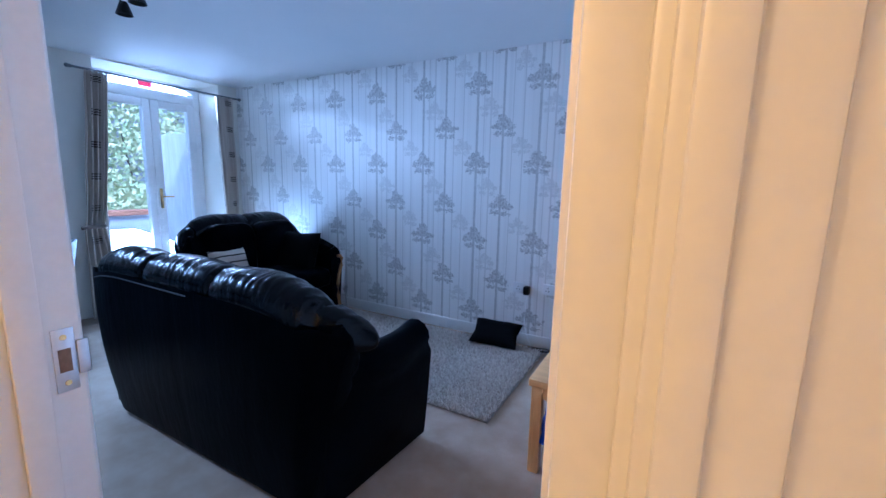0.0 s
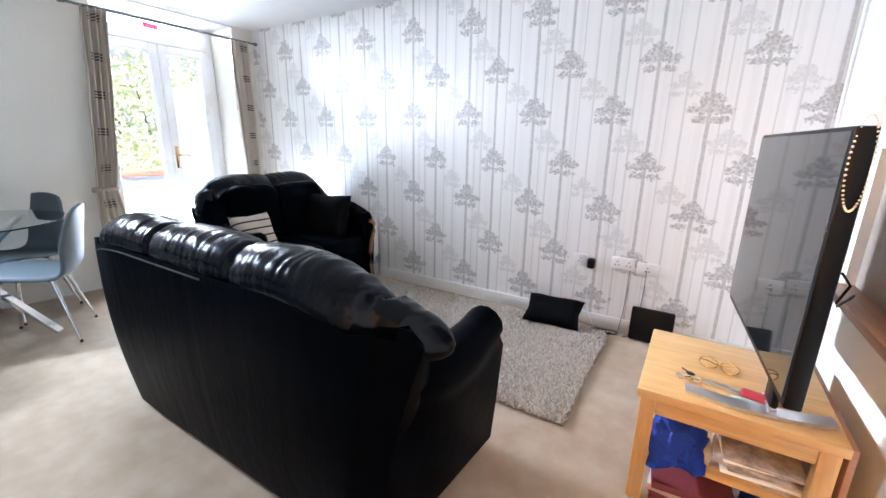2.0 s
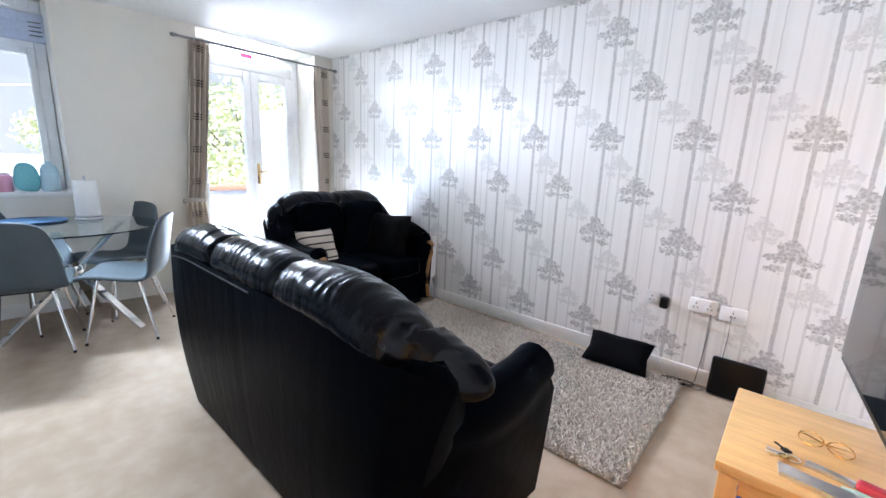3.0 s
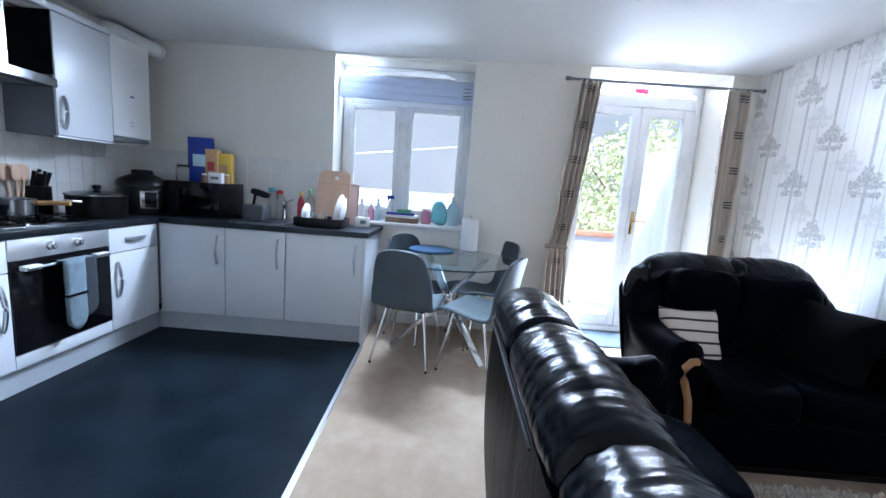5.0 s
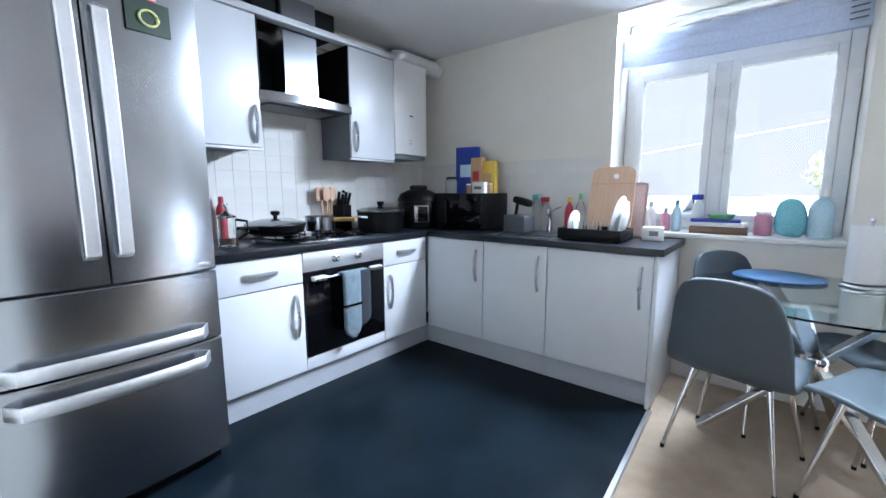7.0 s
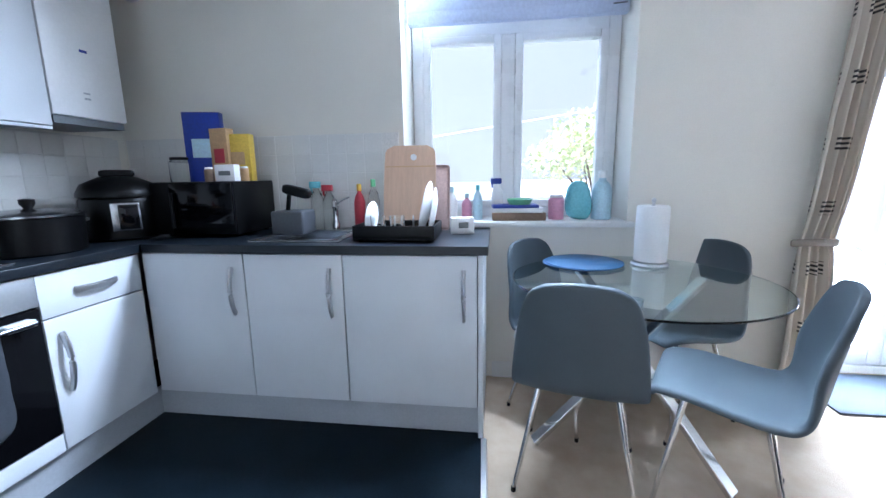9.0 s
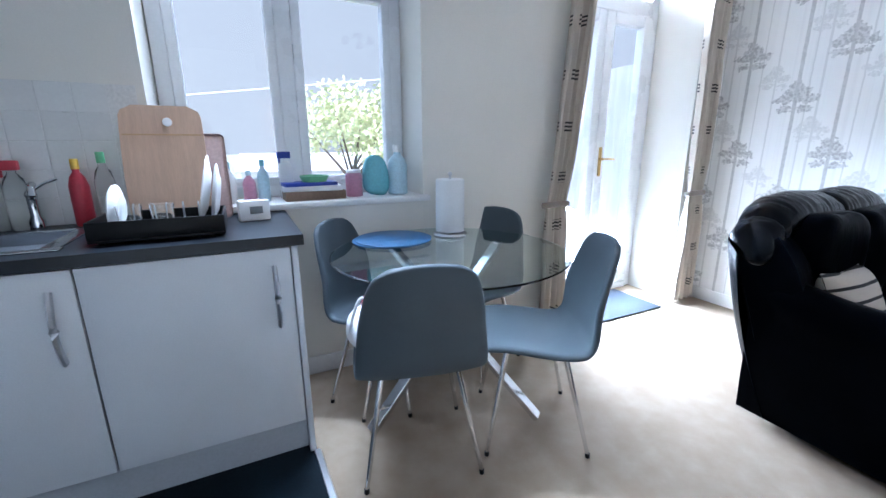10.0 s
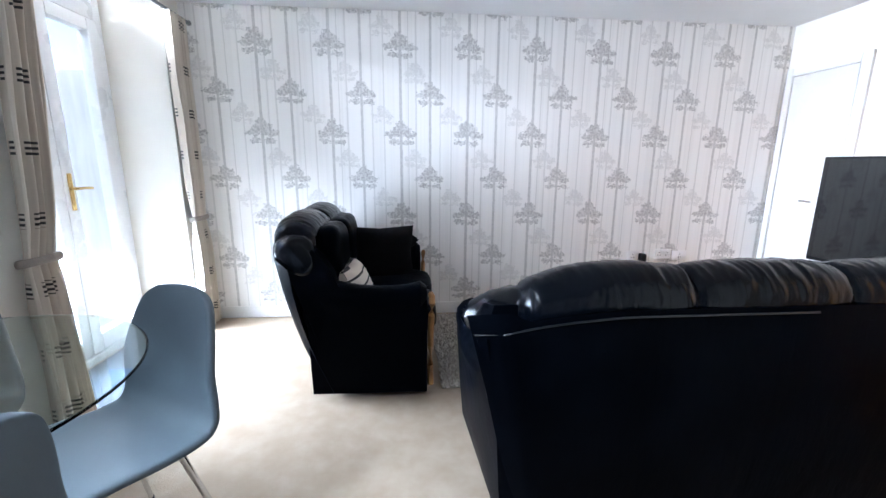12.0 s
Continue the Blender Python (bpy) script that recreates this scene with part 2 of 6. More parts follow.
WORKTOP = mat("dark_slate_worktop", (0.008, 0.011, 0.016), 0.3, var=0.35, big=6, fine=260, bump=0.06, spec=0.4)
STEEL = steel_mat("brushed_steel")
CHROME = mat("chrome", (0.72, 0.73, 0.75), 0.14, 1.0, var=0.05, bump=0.02)
SATIN = mat("satin_nickel", (0.62, 0.63, 0.65), 0.3, 1.0, var=0.06, bump=0.02)
STRAP = mat("pale_brushed_aluminium", (0.80, 0.81, 0.83), 0.4, 1.0, var=0.04, bump=0.02)
BRASS = mat("polished_brass", (0.74, 0.52, 0.21), 0.2, 1.0, var=0.15, bump=0.03)
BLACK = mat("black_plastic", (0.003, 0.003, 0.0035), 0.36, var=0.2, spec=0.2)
BLACK_CLOTH = mat("black_velvet", (0.003, 0.003, 0.004), 0.95, var=0.3, fine=300, bump=0.4, spec=0.08)
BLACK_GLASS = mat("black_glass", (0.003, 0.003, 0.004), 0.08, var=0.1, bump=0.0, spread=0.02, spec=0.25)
SCREEN = mat("dark_screen", (0.008, 0.009, 0.010), 0.04, var=0.1, bump=0.0, spread=0.01, spec=1.0)
CHAIR = mat("grey_blue_upholstery", (0.066, 0.084, 0.100), 0.62, var=0.1, big=4, fine=320, bump=0.35, dist=0.002)
GLASS = glass_mat("window_glass")
TABLE_GLASS = glass_mat("table_glass", (0.86, 0.97, 0.95))
CLEAR = glass_mat("clear_glass", (0.96, 0.98, 0.97), 0.03)
TILE = mat("white_glazed_tile", (0.78, 0.77, 0.74), 0.16, var=0.03, bump=0.02, random_tone=0.12)
GROUT = mat("pale_grout", (0.72, 0.71, 0.68), 0.85)
CREAM_CLOTH = mat("cream_cloth", (0.55, 0.50, 0.43), 0.9, fine=280, bump=0.4)
WHITE = mat("white_plastic", (0.80, 0.80, 0.80), 0.35, var=0.03)
PAPER = mat("white_paper", (0.82, 0.82, 0.82), 0.85, var=0.04, fine=150, bump=0.3)
BLUE_MAT = mat("blue_placemat", (0.03, 0.105, 0.23), 0.45, var=0.1)
DOORMAT = mat("blue_grey_doormat", (0.016, 0.026, 0.042), 0.9, var=0.25, fine=260, bump=0.6)
CRIMSON = mat("dark_red_cloth", (0.16, 0.03, 0.045), 0.6)
CHERRY = mat("red_plastic", (0.42, 0.03, 0.05), 0.35)
NAVY = mat("royal_blue_card", (0.008, 0.032, 0.30), 0.4, var=0.15)
BLUE_CLOTH = mat("blue_cloth", (0.01, 0.05, 0.40), 0.85, var=0.35, fine=200, bump=0.4)
YELLOW = mat("yellow_card", (0.70, 0.48, 0.06), 0.45)
TAN = mat("tan_card", (0.52, 0.33, 0.16), 0.55)
BOARD = mat("beech_board", (0.58, 0.39, 0.27), 0.5, var=0.07, big=7, fine=60, bump=0.06, grain=(6, 6, 0.6))
TEAL = mat("teal_plastic", (0.20, 0.52, 0.60), 0.25)
PALE_BLUE = mat("pale_blue_plastic", (0.50, 0.68, 0.78), 0.3)
PINK = mat("pink_plastic", (0.62, 0.30, 0.42), 0.35)
GREEN = mat("green_plastic", (0.18, 0.48, 0.24), 0.4)
LIME = mat("lime_sponge", (0.66, 0.70, 0.30), 0.8, fine=120, bump=0.4)
GREY = mat("mid_grey_plastic", (0.16, 0.17, 0.18), 0.4)
MITT = mat("grey_quilted_cloth", (0.17, 0.22, 0.26), 0.85, var=0.15, big=30, fine=200, bump=0.5)
BROWN = mat("brown_board", (0.20, 0.13, 0.085), 0.6, var=0.2)
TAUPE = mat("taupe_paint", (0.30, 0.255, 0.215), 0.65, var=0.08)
SKIN_PAPER = mat("printed_papers", (0.45, 0.38, 0.33), 0.7, var=0.3, big=14, fine=60)


# ---- building helpers ----
def bx(bm, a, b, bev=0.0, seg=2):
    lo, hi = [min(p, q) for p, q in zip(a, b)], [max(p, q) for p, q in zip(a, b)]
    m = Matrix.Translation([(p + q) / 2 for p, q in zip(lo, hi)]) @ Matrix.Diagonal([q - p for p, q in zip(lo, hi)] + [1])
    vs = bmesh.ops.create_cube(bm, size=1, matrix=m)["verts"]
    if bev:
        es = {e for v in vs for e in v.link_edges}
        bmesh.ops.bevel(bm, geom=list(es), offset=bev, segments=seg, affect="EDGES", profile=0.5)
    return bm


def box(a, b, bev=0.0, seg=2):
    return bx(bmesh.new(), a, b, bev, seg)


def rod(bm, p, q, r0, r1=None, n=14):
    p, q = Vector(p), Vector(q)
    d = q - p
    m = Matrix.Translation((p + q) / 2) @ d.to_track_quat("Z", "Y").to_matrix().to_4x4()
    bmesh.ops.create_cone(bm, cap_ends=True, segments=n, radius1=r0, radius2=r0 if r1 is None else r1, depth=d.length, matrix=m)
    return bm


def grid(bm, rows, ring=False, cap=False):
    """A sheet through rows of points; ring closes every row."""
    vs = [[bm.verts.new(p) for p in row] for row in rows]
    n = len(rows[0])
    for a, b in zip(vs, vs[1:]):
        for i in range(n if ring else n - 1):
            j = (i + 1) % n
            bm.faces.new((a[i], a[j], b[j], b[i]))
    if cap:
        bm.faces.new(vs[0][::-1])
        bm.faces.new(vs[-1])
    bmesh.ops.recalc_face_normals(bm, faces=bm.faces)
    return bm


def lathe(profile, n=28, at=(0, 0, 0), bm=None):
    bm = bm or bmesh.new()
    rows = [[(at[0] + r * math.cos(2 * math.pi * i / n), at[1] + r * math.sin(2 * math.pi * i / n), at[2] + z) for i in range(n)] for r, z in profile]
    return grid(bm, rows, True, True)


def tube(bm, pts, r, n=8, flat=1.0):
    pts = [Vector(p) for p in pts]
    rows = []
    for i, p in enumerate(pts):
        d = (pts[min(i + 1, len(pts) - 1)] - pts[max(i - 1, 0)]).normalized()
        s = d.cross(Vector((0, 0, 1)))
        s = s.normalized() if s.length > 1e-3 else Vector((1, 0, 0))
        u = s.cross(d)
        rows.append([p + s * (r * math.cos(2 * math.pi * k / n)) + u * (r * flat * math.sin(2 * math.pi * k / n)) for k in range(n)])
    return grid(bm, rows, True, True)


def puff(bm, c, size, e=0.45, n=20, wrinkle=0.0, seed=0.0):
    """A stuffed cushion: a rounded box."""
    def sp(x, k):
        return math.copysign(abs(x) ** k, x)
    rows = []
    for i in range(1, n):
        a = -math.pi / 2 + math.pi * i / n
        row = []
        for j in range(2 * n):
            o = 2 * math.pi * j / (2 * n)
            p = Vector((sp(math.cos(a), e) * sp(math.cos(o), e) * size[0] / 2, sp(math.cos(a), e) * sp(math.sin(o), e) * size[1] / 2, sp(math.sin(a), e) * size[2] / 2))
            if wrinkle:
                p *= 1 + wrinkle * noise.noise(p * 9 + Vector((seed, 0, 0)))
            row.append(p + Vector(c))
        rows.append(row)
    return grid(bm, rows, True, True)


def spun(bm, m):
    bm.transform(m)
    return bm


def joined(*parts):
    out = bmesh.new()
    for b in parts:
        me = bpy.data.meshes.new("tmp")
        b.to_mesh(me)
        out.from_mesh(me)
        bpy.data.meshes.remove(me)
        b.free()
    return out


def link(name, bm, material, smooth=True):
    me = bpy.data.meshes.new(name)
    bm.to_mesh(me)
    bm.free()
    me.materials.append(material)
    if smooth:
        for p in me.polygons:
            p.use_smooth = True
        me.set_sharp_from_angle(angle=radians(38))
    return new(name, me)


def part(name, bm, material, parent, label="", smooth=True):
    ob = link(name, bm, material, smooth)
    ob.parent = parent
    if label:
        ob["label"] = label
    return ob


def thing(name, label, category, at=(0, 0, 0), rz=0, group="", kind=""):
    ob = new(name)
    ob.empty_display_size = 0.1
    ob.matrix_world = pose(*at, 0, 0, rz)
    return tagged(ob, label, category, group, kind)


def single(name, bm, material, label, category, at=(0, 0, 0), rz=0, group="", kind="", smooth=True):
    ob = link(name, bm, material, smooth)
    ob.matrix_world = pose(*at, 0, 0, rz)
    return tagged(ob, label, category, group, kind)


def structure(name, bm, material, label, category, smooth=False):
    return single(name, bm, material, label, category, kind="structure", smooth=smooth)

# ---- the large structure ----
XW, XD, YN, YS, XE, ZC = -4.65, -4.53, 3.375, -1.95, 0.27, 2.385
WX0, WX1 = -0.185, 1.04            # window opening in y
FX0, FX1 = 1.98, 3.15             # french door opening in y

floor = structure("floor", box((-5.06, -2.1, -0.12), (1.5, 3.5, 0.0)), CARPET, "beige short-pile carpet over the living room floor", "floor")
def strip_y(x):
    """The edge between vinyl and carpet runs slightly askew."""
    return 0.285 + 0.034 * (x + 4.0)


single("vinyl_floor", grid(bmesh.new(), [[(XW, YS, z), (-1.26, YS, z), (-1.26, strip_y(-1.26), z), (XW, strip_y(XW), z)] for z in (0.0005, 0.006)], True, True), VINYL, "slate-blue vinyl flooring in the kitchen corner", "floor", kind="structure", smooth=False)
single("floor_trim", grid(bmesh.new(), [[(x, strip_y(x) - 0.013, 0.0005), (x, strip_y(x) - 0.010, 0.011), (x, strip_y(x) + 0.010, 0.011), (x, strip_y(x) + 0.016, 0.0005)] for x in (-4.03, -1.255)], True, True), SATIN, "silver threshold strip between vinyl and carpet", "trim", kind="structure")
ceiling = structure("ceiling", box((-5.06, -2.1, ZC), (1.5, 3.5, ZC + 0.12)), CEIL, "smooth white painted ceiling", "ceiling")

structure("wall_north", box((-5.06, YN, 0), (1.5, YN + 0.12, ZC)), PAINT, "plastered wall behind the tree wallpaper", "wall")
single("wallpaper", box((XD + 0.003, YN - 0.004, 0.08), (XE - 0.002, YN - 0.0005, ZC - 0.001)), WALLPAPER, "off-white wallpaper printed with grey trees", "wallpaper", kind="structure", smooth=False)
w = bmesh.new()
for y0, y1, z0, z1, xi in ((YS - 0.1, WX0, 0, ZC, XW), (WX0, WX1, 0, 0.94, XW), (WX0, WX1, 2.37, ZC, XW), (FX0, FX1, 2.37, ZC, XD), (FX1, YN, 0, ZC, XD)):
    bx(w, (-5.06, y0, z0), (xi, y1, z1))
grid(w, [[(-5.06, WX1, z), (XW, WX1, z), (XD, FX0, z), (-5.06, FX0, z)] for z in (0, ZC)], True, True)
structure("wall_west", w, PAINT, "thick cream wall with a window and french doors", "wall")
structure("wall_south", box((-5.06, YS - 0.12, 0), (1.5, YS, ZC)), PAINT, "cream painted wall behind the kitchen units", "wall")
w = bmesh.new()
for y0, y1, z0, z1, x0 in ((-2.0, 1.35, 0, ZC, XE), (2.66, YN, 0, ZC, XE), (1.35, 2.66, 0, 0.715, XE), (1.35, 2.66, 1.29, ZC, XE)):
    bx(w, (x0, y0, z0), (XE + 0.14, y1, z1))
structure("wall_east", w, PAINT, "white wall with a shallow recess above a wooden ledge", "wall")
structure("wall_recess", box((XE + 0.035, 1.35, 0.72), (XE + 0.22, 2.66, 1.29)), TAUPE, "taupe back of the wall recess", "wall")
single("wooden_ledge", box((XE - 0.06, 1.34, 0.716), (XE + 0.034, 2.67, 0.75), 0.004), PINE, "brown wooden ledge under the wall recess", "ledge", kind="structure")

# partition with the doorway, and the hall behind it
w = bmesh.new()
for a, b in (((-1.13, 0.34, 0), (-0.78, 0.46, ZC)), ((-0.78, 0.34, 2.03), (0.11, 0.46, ZC)), ((0.11, 0.34, 0), (XE, 0.46, ZC)),
             ((-1.25, -0.50, 0), (-1.13, 0.46, ZC)), ((-1.70, -0.50, 0), (-1.25, -0.38, ZC)), ((-1.70, YS, 0), (-1.57, -0.50, ZC))):
    bx(w, a, b)
structure("wall_hall", w, PAINT, "white partition wall round the hall doorway", "wall")
structure("wall_hall_back", box((-1.57, -1.42, 0), (XE, -1.30, ZC)), PAINT, "plain wall closing the hall", "wall")

# skirting boards
def skirting(name, a, b):
    single(name, box(a, b, 0.006), GLOSS, "white glossy skirting board", "skirting", kind="structure")

skirting("baseboard", (XD, YN - 0.018, 0), (XE, YN - 0.0045, 0.10))
skirting("baseboard", (XW, WX0 + 0.5, 0), (XW + 0.016, WX1, 0.10))
skirting("baseboard", (XD, FX1, 0), (XD + 0.016, YN - 0.019, 0.10))
skirting("baseboard", (XE - 0.016, 1.33, 0), (XE, 2.70, 0.10))
skirting("baseboard", (-1.70, -0.38, 0), (-1.25, -0.366, 0.10))

# door lining, stops and architraves
door_1 = thing("door_1", "white painted door frame with moulded architraves", "door", kind="structure")
for x0, x1 in ((-0.78, -0.75), (0.08, 0.11)):
    part("jamb", box((x0, 0.335, 0), (x1, 0.465, 2.03), 0.003), GLOSS, door_1)
part("lintel", box((-0.75, 0.335, 2.0), (0.08, 0.465, 2.03), 0.003), GLOSS, door_1)
for x0, x1 in ((-0.75, -0.738), (0.068, 0.08)):
    part("door_stop", box((x0, 0.375, 0), (x1, 0.415, 2.0), 0.002), GLOSS, door_1)

def architrave(x, side, y, out):
    """Upright moulding with steps, on the wall face y, growing in direction out."""
    b = bmesh.new()
    for w0, w1, d in ((0.0, 0.068, 0.010), (0.006, 0.046, 0.015), (0.012, 0.026, 0.019)):
        bx(b, (x + side * w0, y, 0), (x + side * w1, y + out * d, 2.05 + w1), 0.003)
    part("architrave", b, GLOSS, door_1)

architrave(-0.772, -1, 0.46, 1), architrave(-0.772, -1, 0.34, -1), architrave(0.102, 1, 0.34, -1)
plate = part("strike_plate", box((-0.7505, 0.425, 0.965), (-0.747, 0.455, 1.075), 0.001), SATIN, door_1, "worn steel strike plate")
part("latch_hole", box((-0.7495, 0.431, 1.0), (-0.7462, 0.448, 1.04)), BROWN, plate)
part("lip", box((-0.7502, 0.4555, 0.99), (-0.744, 0.472, 1.05), 0.002), SATIN, plate)
for z in (0.980, 1.060):
    part("screw", spun(lathe([(0.005, 0), (0.0045, 0.0012), (0.001, 0.0014)], 12), Matrix.Translation((-0.7472, 0.440, z)) @ pose(0, 0, 0, 0, 90, 0)), BRASS, plate)
for z in (0.22, 1.0, 1.76):
    hg = part("hinge", rod(bmesh.new(), (0.074, 0.474, z - 0.045), (0.074, 0.474, z + 0.045), 0.007, n=12), BRASS, door_1, "dull brass hinge")
    part("hinge_leaf", box((0.0765, 0.420, z - 0.045), (0.0795, 0.468, z + 0.045), 0.001), BRASS, hg)

# door leaf, open into the room
leaf = thing("panel_door", "white moulded panel door standing open, brass handle", "door", (0.085, 0.468, 0), -5.5)
LW = 0.80
part("door_leaf", box((0, 0, 0.008), (0.04, LW, 1.985), 0.002), GLOSS, leaf)
for y0, y1 in ((0.11, 0.36), (0.44, 0.69)):
    for z0, z1 in ((0.16, 0.78), (0.98, 1.86)):
        for x0, s in ((0.0, -1), (0.04, 1)):
            b = bmesh.new()
            for a, c, d in ((0, 0.022, 0.006),):
                bx(b, (x0, y0, z0), (x0 + s * d, y1, z0 + c), 0.002)
                bx(b, (x0, y0, z1 - c), (x0 + s * d, y1, z1), 0.002)
                bx(b, (x0, y0, z0 + c), (x0 + s * d, y0 + c, z1 - c), 0.002)
                bx(b, (x0, y1 - c, z0 + c), (x0 + s * d, y1, z1 - c), 0.002)
            bx(b, (x0, y0 + 0.05, z0 + 0.05), (x0 + s * 0.004, y1 - 0.05, z1 - 0.05), 0.003)
            part("panel_moulding", b, GLOSS, leaf)
for s, x0 in ((-1, 0.0), (1, 0.04)):
    hb = lathe([(0.026, 0), (0.026, 0.004), (0.02, 0.009), (0.011, 0.012), (0.010, 0.045)], 20)
    spun(hb, Matrix.Translation((x0, LW - 0.06, 1.015)) @ pose(0, 0, 0, 0, 90 * s, 0))
    tube(hb, [(x0 + s * 0.045, LW - 0.055, 1.015), (x0 + s * 0.05, LW - 0.09, 1.017), (x0 + s * 0.047, LW - 0.14, 1.013), (x0 + s * 0.044, LW - 0.17, 1.004)], 0.0095, 10)
    part("door_handle", hb, BRASS, leaf, "polished brass lever handle")
part("latch", box((0.008, LW, 0.97), (0.032, LW + 0.003, 1.06), 0.001), BRASS, leaf)

# cupboard door by the corner
door_2 = thing("door_2", "white painted door with a small chrome handle", "door", kind="structure")
part("door_leaf", box((XE - 0.012, 2.80, 0.01), (XE - 0.001, 3.30, 1.98), 0.003), GLOSS, door_2)
for y0, y1 in ((2.72, 2.79), (3.305, 3.36)):
    part("architrave", box((XE - 0.02, y0, 0), (XE, y1, 2.05), 0.004), GLOSS, door_2)
part("lintel", box((XE - 0.02, 2.791, 1.985), (XE, 3.304, 2.05), 0.004), GLOSS, door_2)
hb = rod(bmesh.new(), (XE - 0.012, 3.02, 1.0), (XE - 0.05, 3.02, 1.0), 0.009)
tube(hb, [(XE - 0.05, 3.025, 1.0), (XE - 0.052, 2.98, 1.0), (XE - 0.05, 2.93, 0.998)], 0.008)
part("door_handle", hb, CHROME, door_2)


# ---- window and french doors ----
def arch_head(y0, y1, z0, z1, x0, x1, rise):
    """Head piece whose lower edge is a flat arch."""
    b = bmesh.new()
    n, top, low = 20, [], []
    for i in range(n + 1):
        s = i / n
        k = abs(2 * s - 1) ** 4
        y = y0 + (y1 - y0) * s
        low.append((y, z1 - 0.012 - rise * k))
        top.append((y, z1))
    rows = [[(x, y, z) for y, z in low + top[::-1]] for x in (x0, x1)]
    return grid(b, rows, True, True)

window_1 = thing("window_1", "white plastic double window with an arched top light", "window", kind="structure")
GX = -4.98
part("window_sill", box((GX + 0.041, WX0 - 0.02, 0.915), (XW + 0.04, WX1 + 0.03, 0.945), 0.006), GLOSS, window_1, "white painted sill")
for y0, y1 in ((WX0 + 0.004, WX0 + 0.07), (WX1 - 0.07, WX1 - 0.004)):
    part("window_frame", box((GX - 0.03, y0, 0.945), (GX + 0.04, y1, 2.365), 0.006), UPVC, window_1)
for z0, z1 in ((0.945, 1.005), (2.02, 2.10)):
    part("window_frame", box((GX - 0.03, WX0 + 0.071, z0), (GX + 0.04, WX1 - 0.071, z1), 0.006), UPVC, window_1)
part("mullion", box((GX - 0.03, 0.36, 1.006), (GX + 0.045, 0.44, 2.019), 0.006), UPVC, window_1)
part("arched_head", arch_head(WX0 + 0.071, WX1 - 0.071, 2.2, 2.364, GX - 0.03, GX + 0.04, 0.12), UPVC, window_1)
for y0, y1 in ((WX0 + 0.071, 0.359), (0.441, WX1 - 0.071)):
    sash = bmesh.new()
    bx(sash, (GX - 0.015, y0, 1.006), (GX + 0.055, y0 + 0.045, 2.019), 0.006)
    bx(sash, (GX - 0.015, y1 - 0.045, 1.006), (GX + 0.055, y1, 2.019), 0.006)
    bx(sash, (GX - 0.015, y0 + 0.046, 1.006), (GX + 0.055, y1 - 0.046, 1.05), 0.006)
    bx(sash, (GX - 0.015, y0 + 0.046, 1.975), (GX + 0.055, y1 - 0.046, 2.019), 0.006)
    s_ob = part("sash", sash, UPVC, window_1)
    p_ob = part("pane", box((GX + 0.004, y0 + 0.04, 1.045), (GX + 0.010, y1 - 0.04, 1.98)), GLASS, window_1, smooth=False)
    p_ob.visible_shadow = False
    hb = box((GX + 0.056, (y0 + y1) / 2 - 0.06, 1.02), (GX + 0.075, (y0 + y1) / 2 + 0.06, 1.038), 0.004)
    part("window_handle", hb, WHITE, window_1)
p_ob = part("pane", box((GX + 0.004, WX0 + 0.06, 2.09), (GX + 0.010, WX1 - 0.06, 2.36)), GLASS, window_1, smooth=False)
p_ob.visible_shadow = False

# gathered roman blind: flat cloth lying in three shallow folds
rows = []
for i in range(41):
    y = WX0 + 0.012 + (WX1 - WX0 - 0.024) * i / 40
    ring = []
    for k in range(25):
        v = k / 24
        bulge = 0.006 * abs(math.sin(3 * math.pi * v)) ** 0.6 + 0.004 * noise.noise(Vector((y * 4, v * 5, 0)))
        ring.append((-4.785 + bulge, y, 2.245 - 0.195 * v - 0.006 * math.sin(math.pi * i / 40)))
    ring += [(-4.835, y, 2.05), (-4.835, y, 2.245)]
    rows.append(ring)
blind = thing("roman_blind", "pale roman blind drawn up under the window head", "blind")
part("cloth", grid(bmesh.new(), rows, True, True), sheer_mat("pale_blind_cloth", (0.66, 0.70, 0.80)), blind)
part("head_rail", box((-4.83, WX0 + 0.02, 2.246), (-4.79, WX1 - 0.02, 2.262), 0.004), WHITE, blind)
for z in (2.085, 2.115, 2.145, 2.175):
    part("blind_cord", rod(bmesh.new(), (-4.767, WX1 - 0.10, z), (-4.767, WX1 - 0.03, z + 0.004), 0.004, n=6), GREY, blind)

window_2 = thing("window_2", "white plastic french doors with glass panes, one handle", "french doors", kind="structure")
DX = -4.95
for y0, y1 in ((FX0 + 0.004, FX0 + 0.07), (FX1 - 0.07, FX1 - 0.004)):
    part("door_frame", box((DX - 0.03, y0, 0.0), (DX + 0.04, y1, 2.365), 0.006), UPVC, window_2)
part("door_frame", box((DX - 0.03, FX0 + 0.071, 2.158), (DX + 0.04, FX1 - 0.071, 2.262), 0.006), UPVC, window_2)
part("threshold", box((DX - 0.05, FX0 + 0.071, 0.0), (DX + 0.06, FX1 - 0.071, 0.05), 0.006), UPVC, window_2)
part("arched_head", arch_head(FX0 + 0.071, FX1 - 0.071, 2.2, 2.364, DX - 0.03, DX + 0.04, 0.075), UPVC, window_2)
MID = 2.60
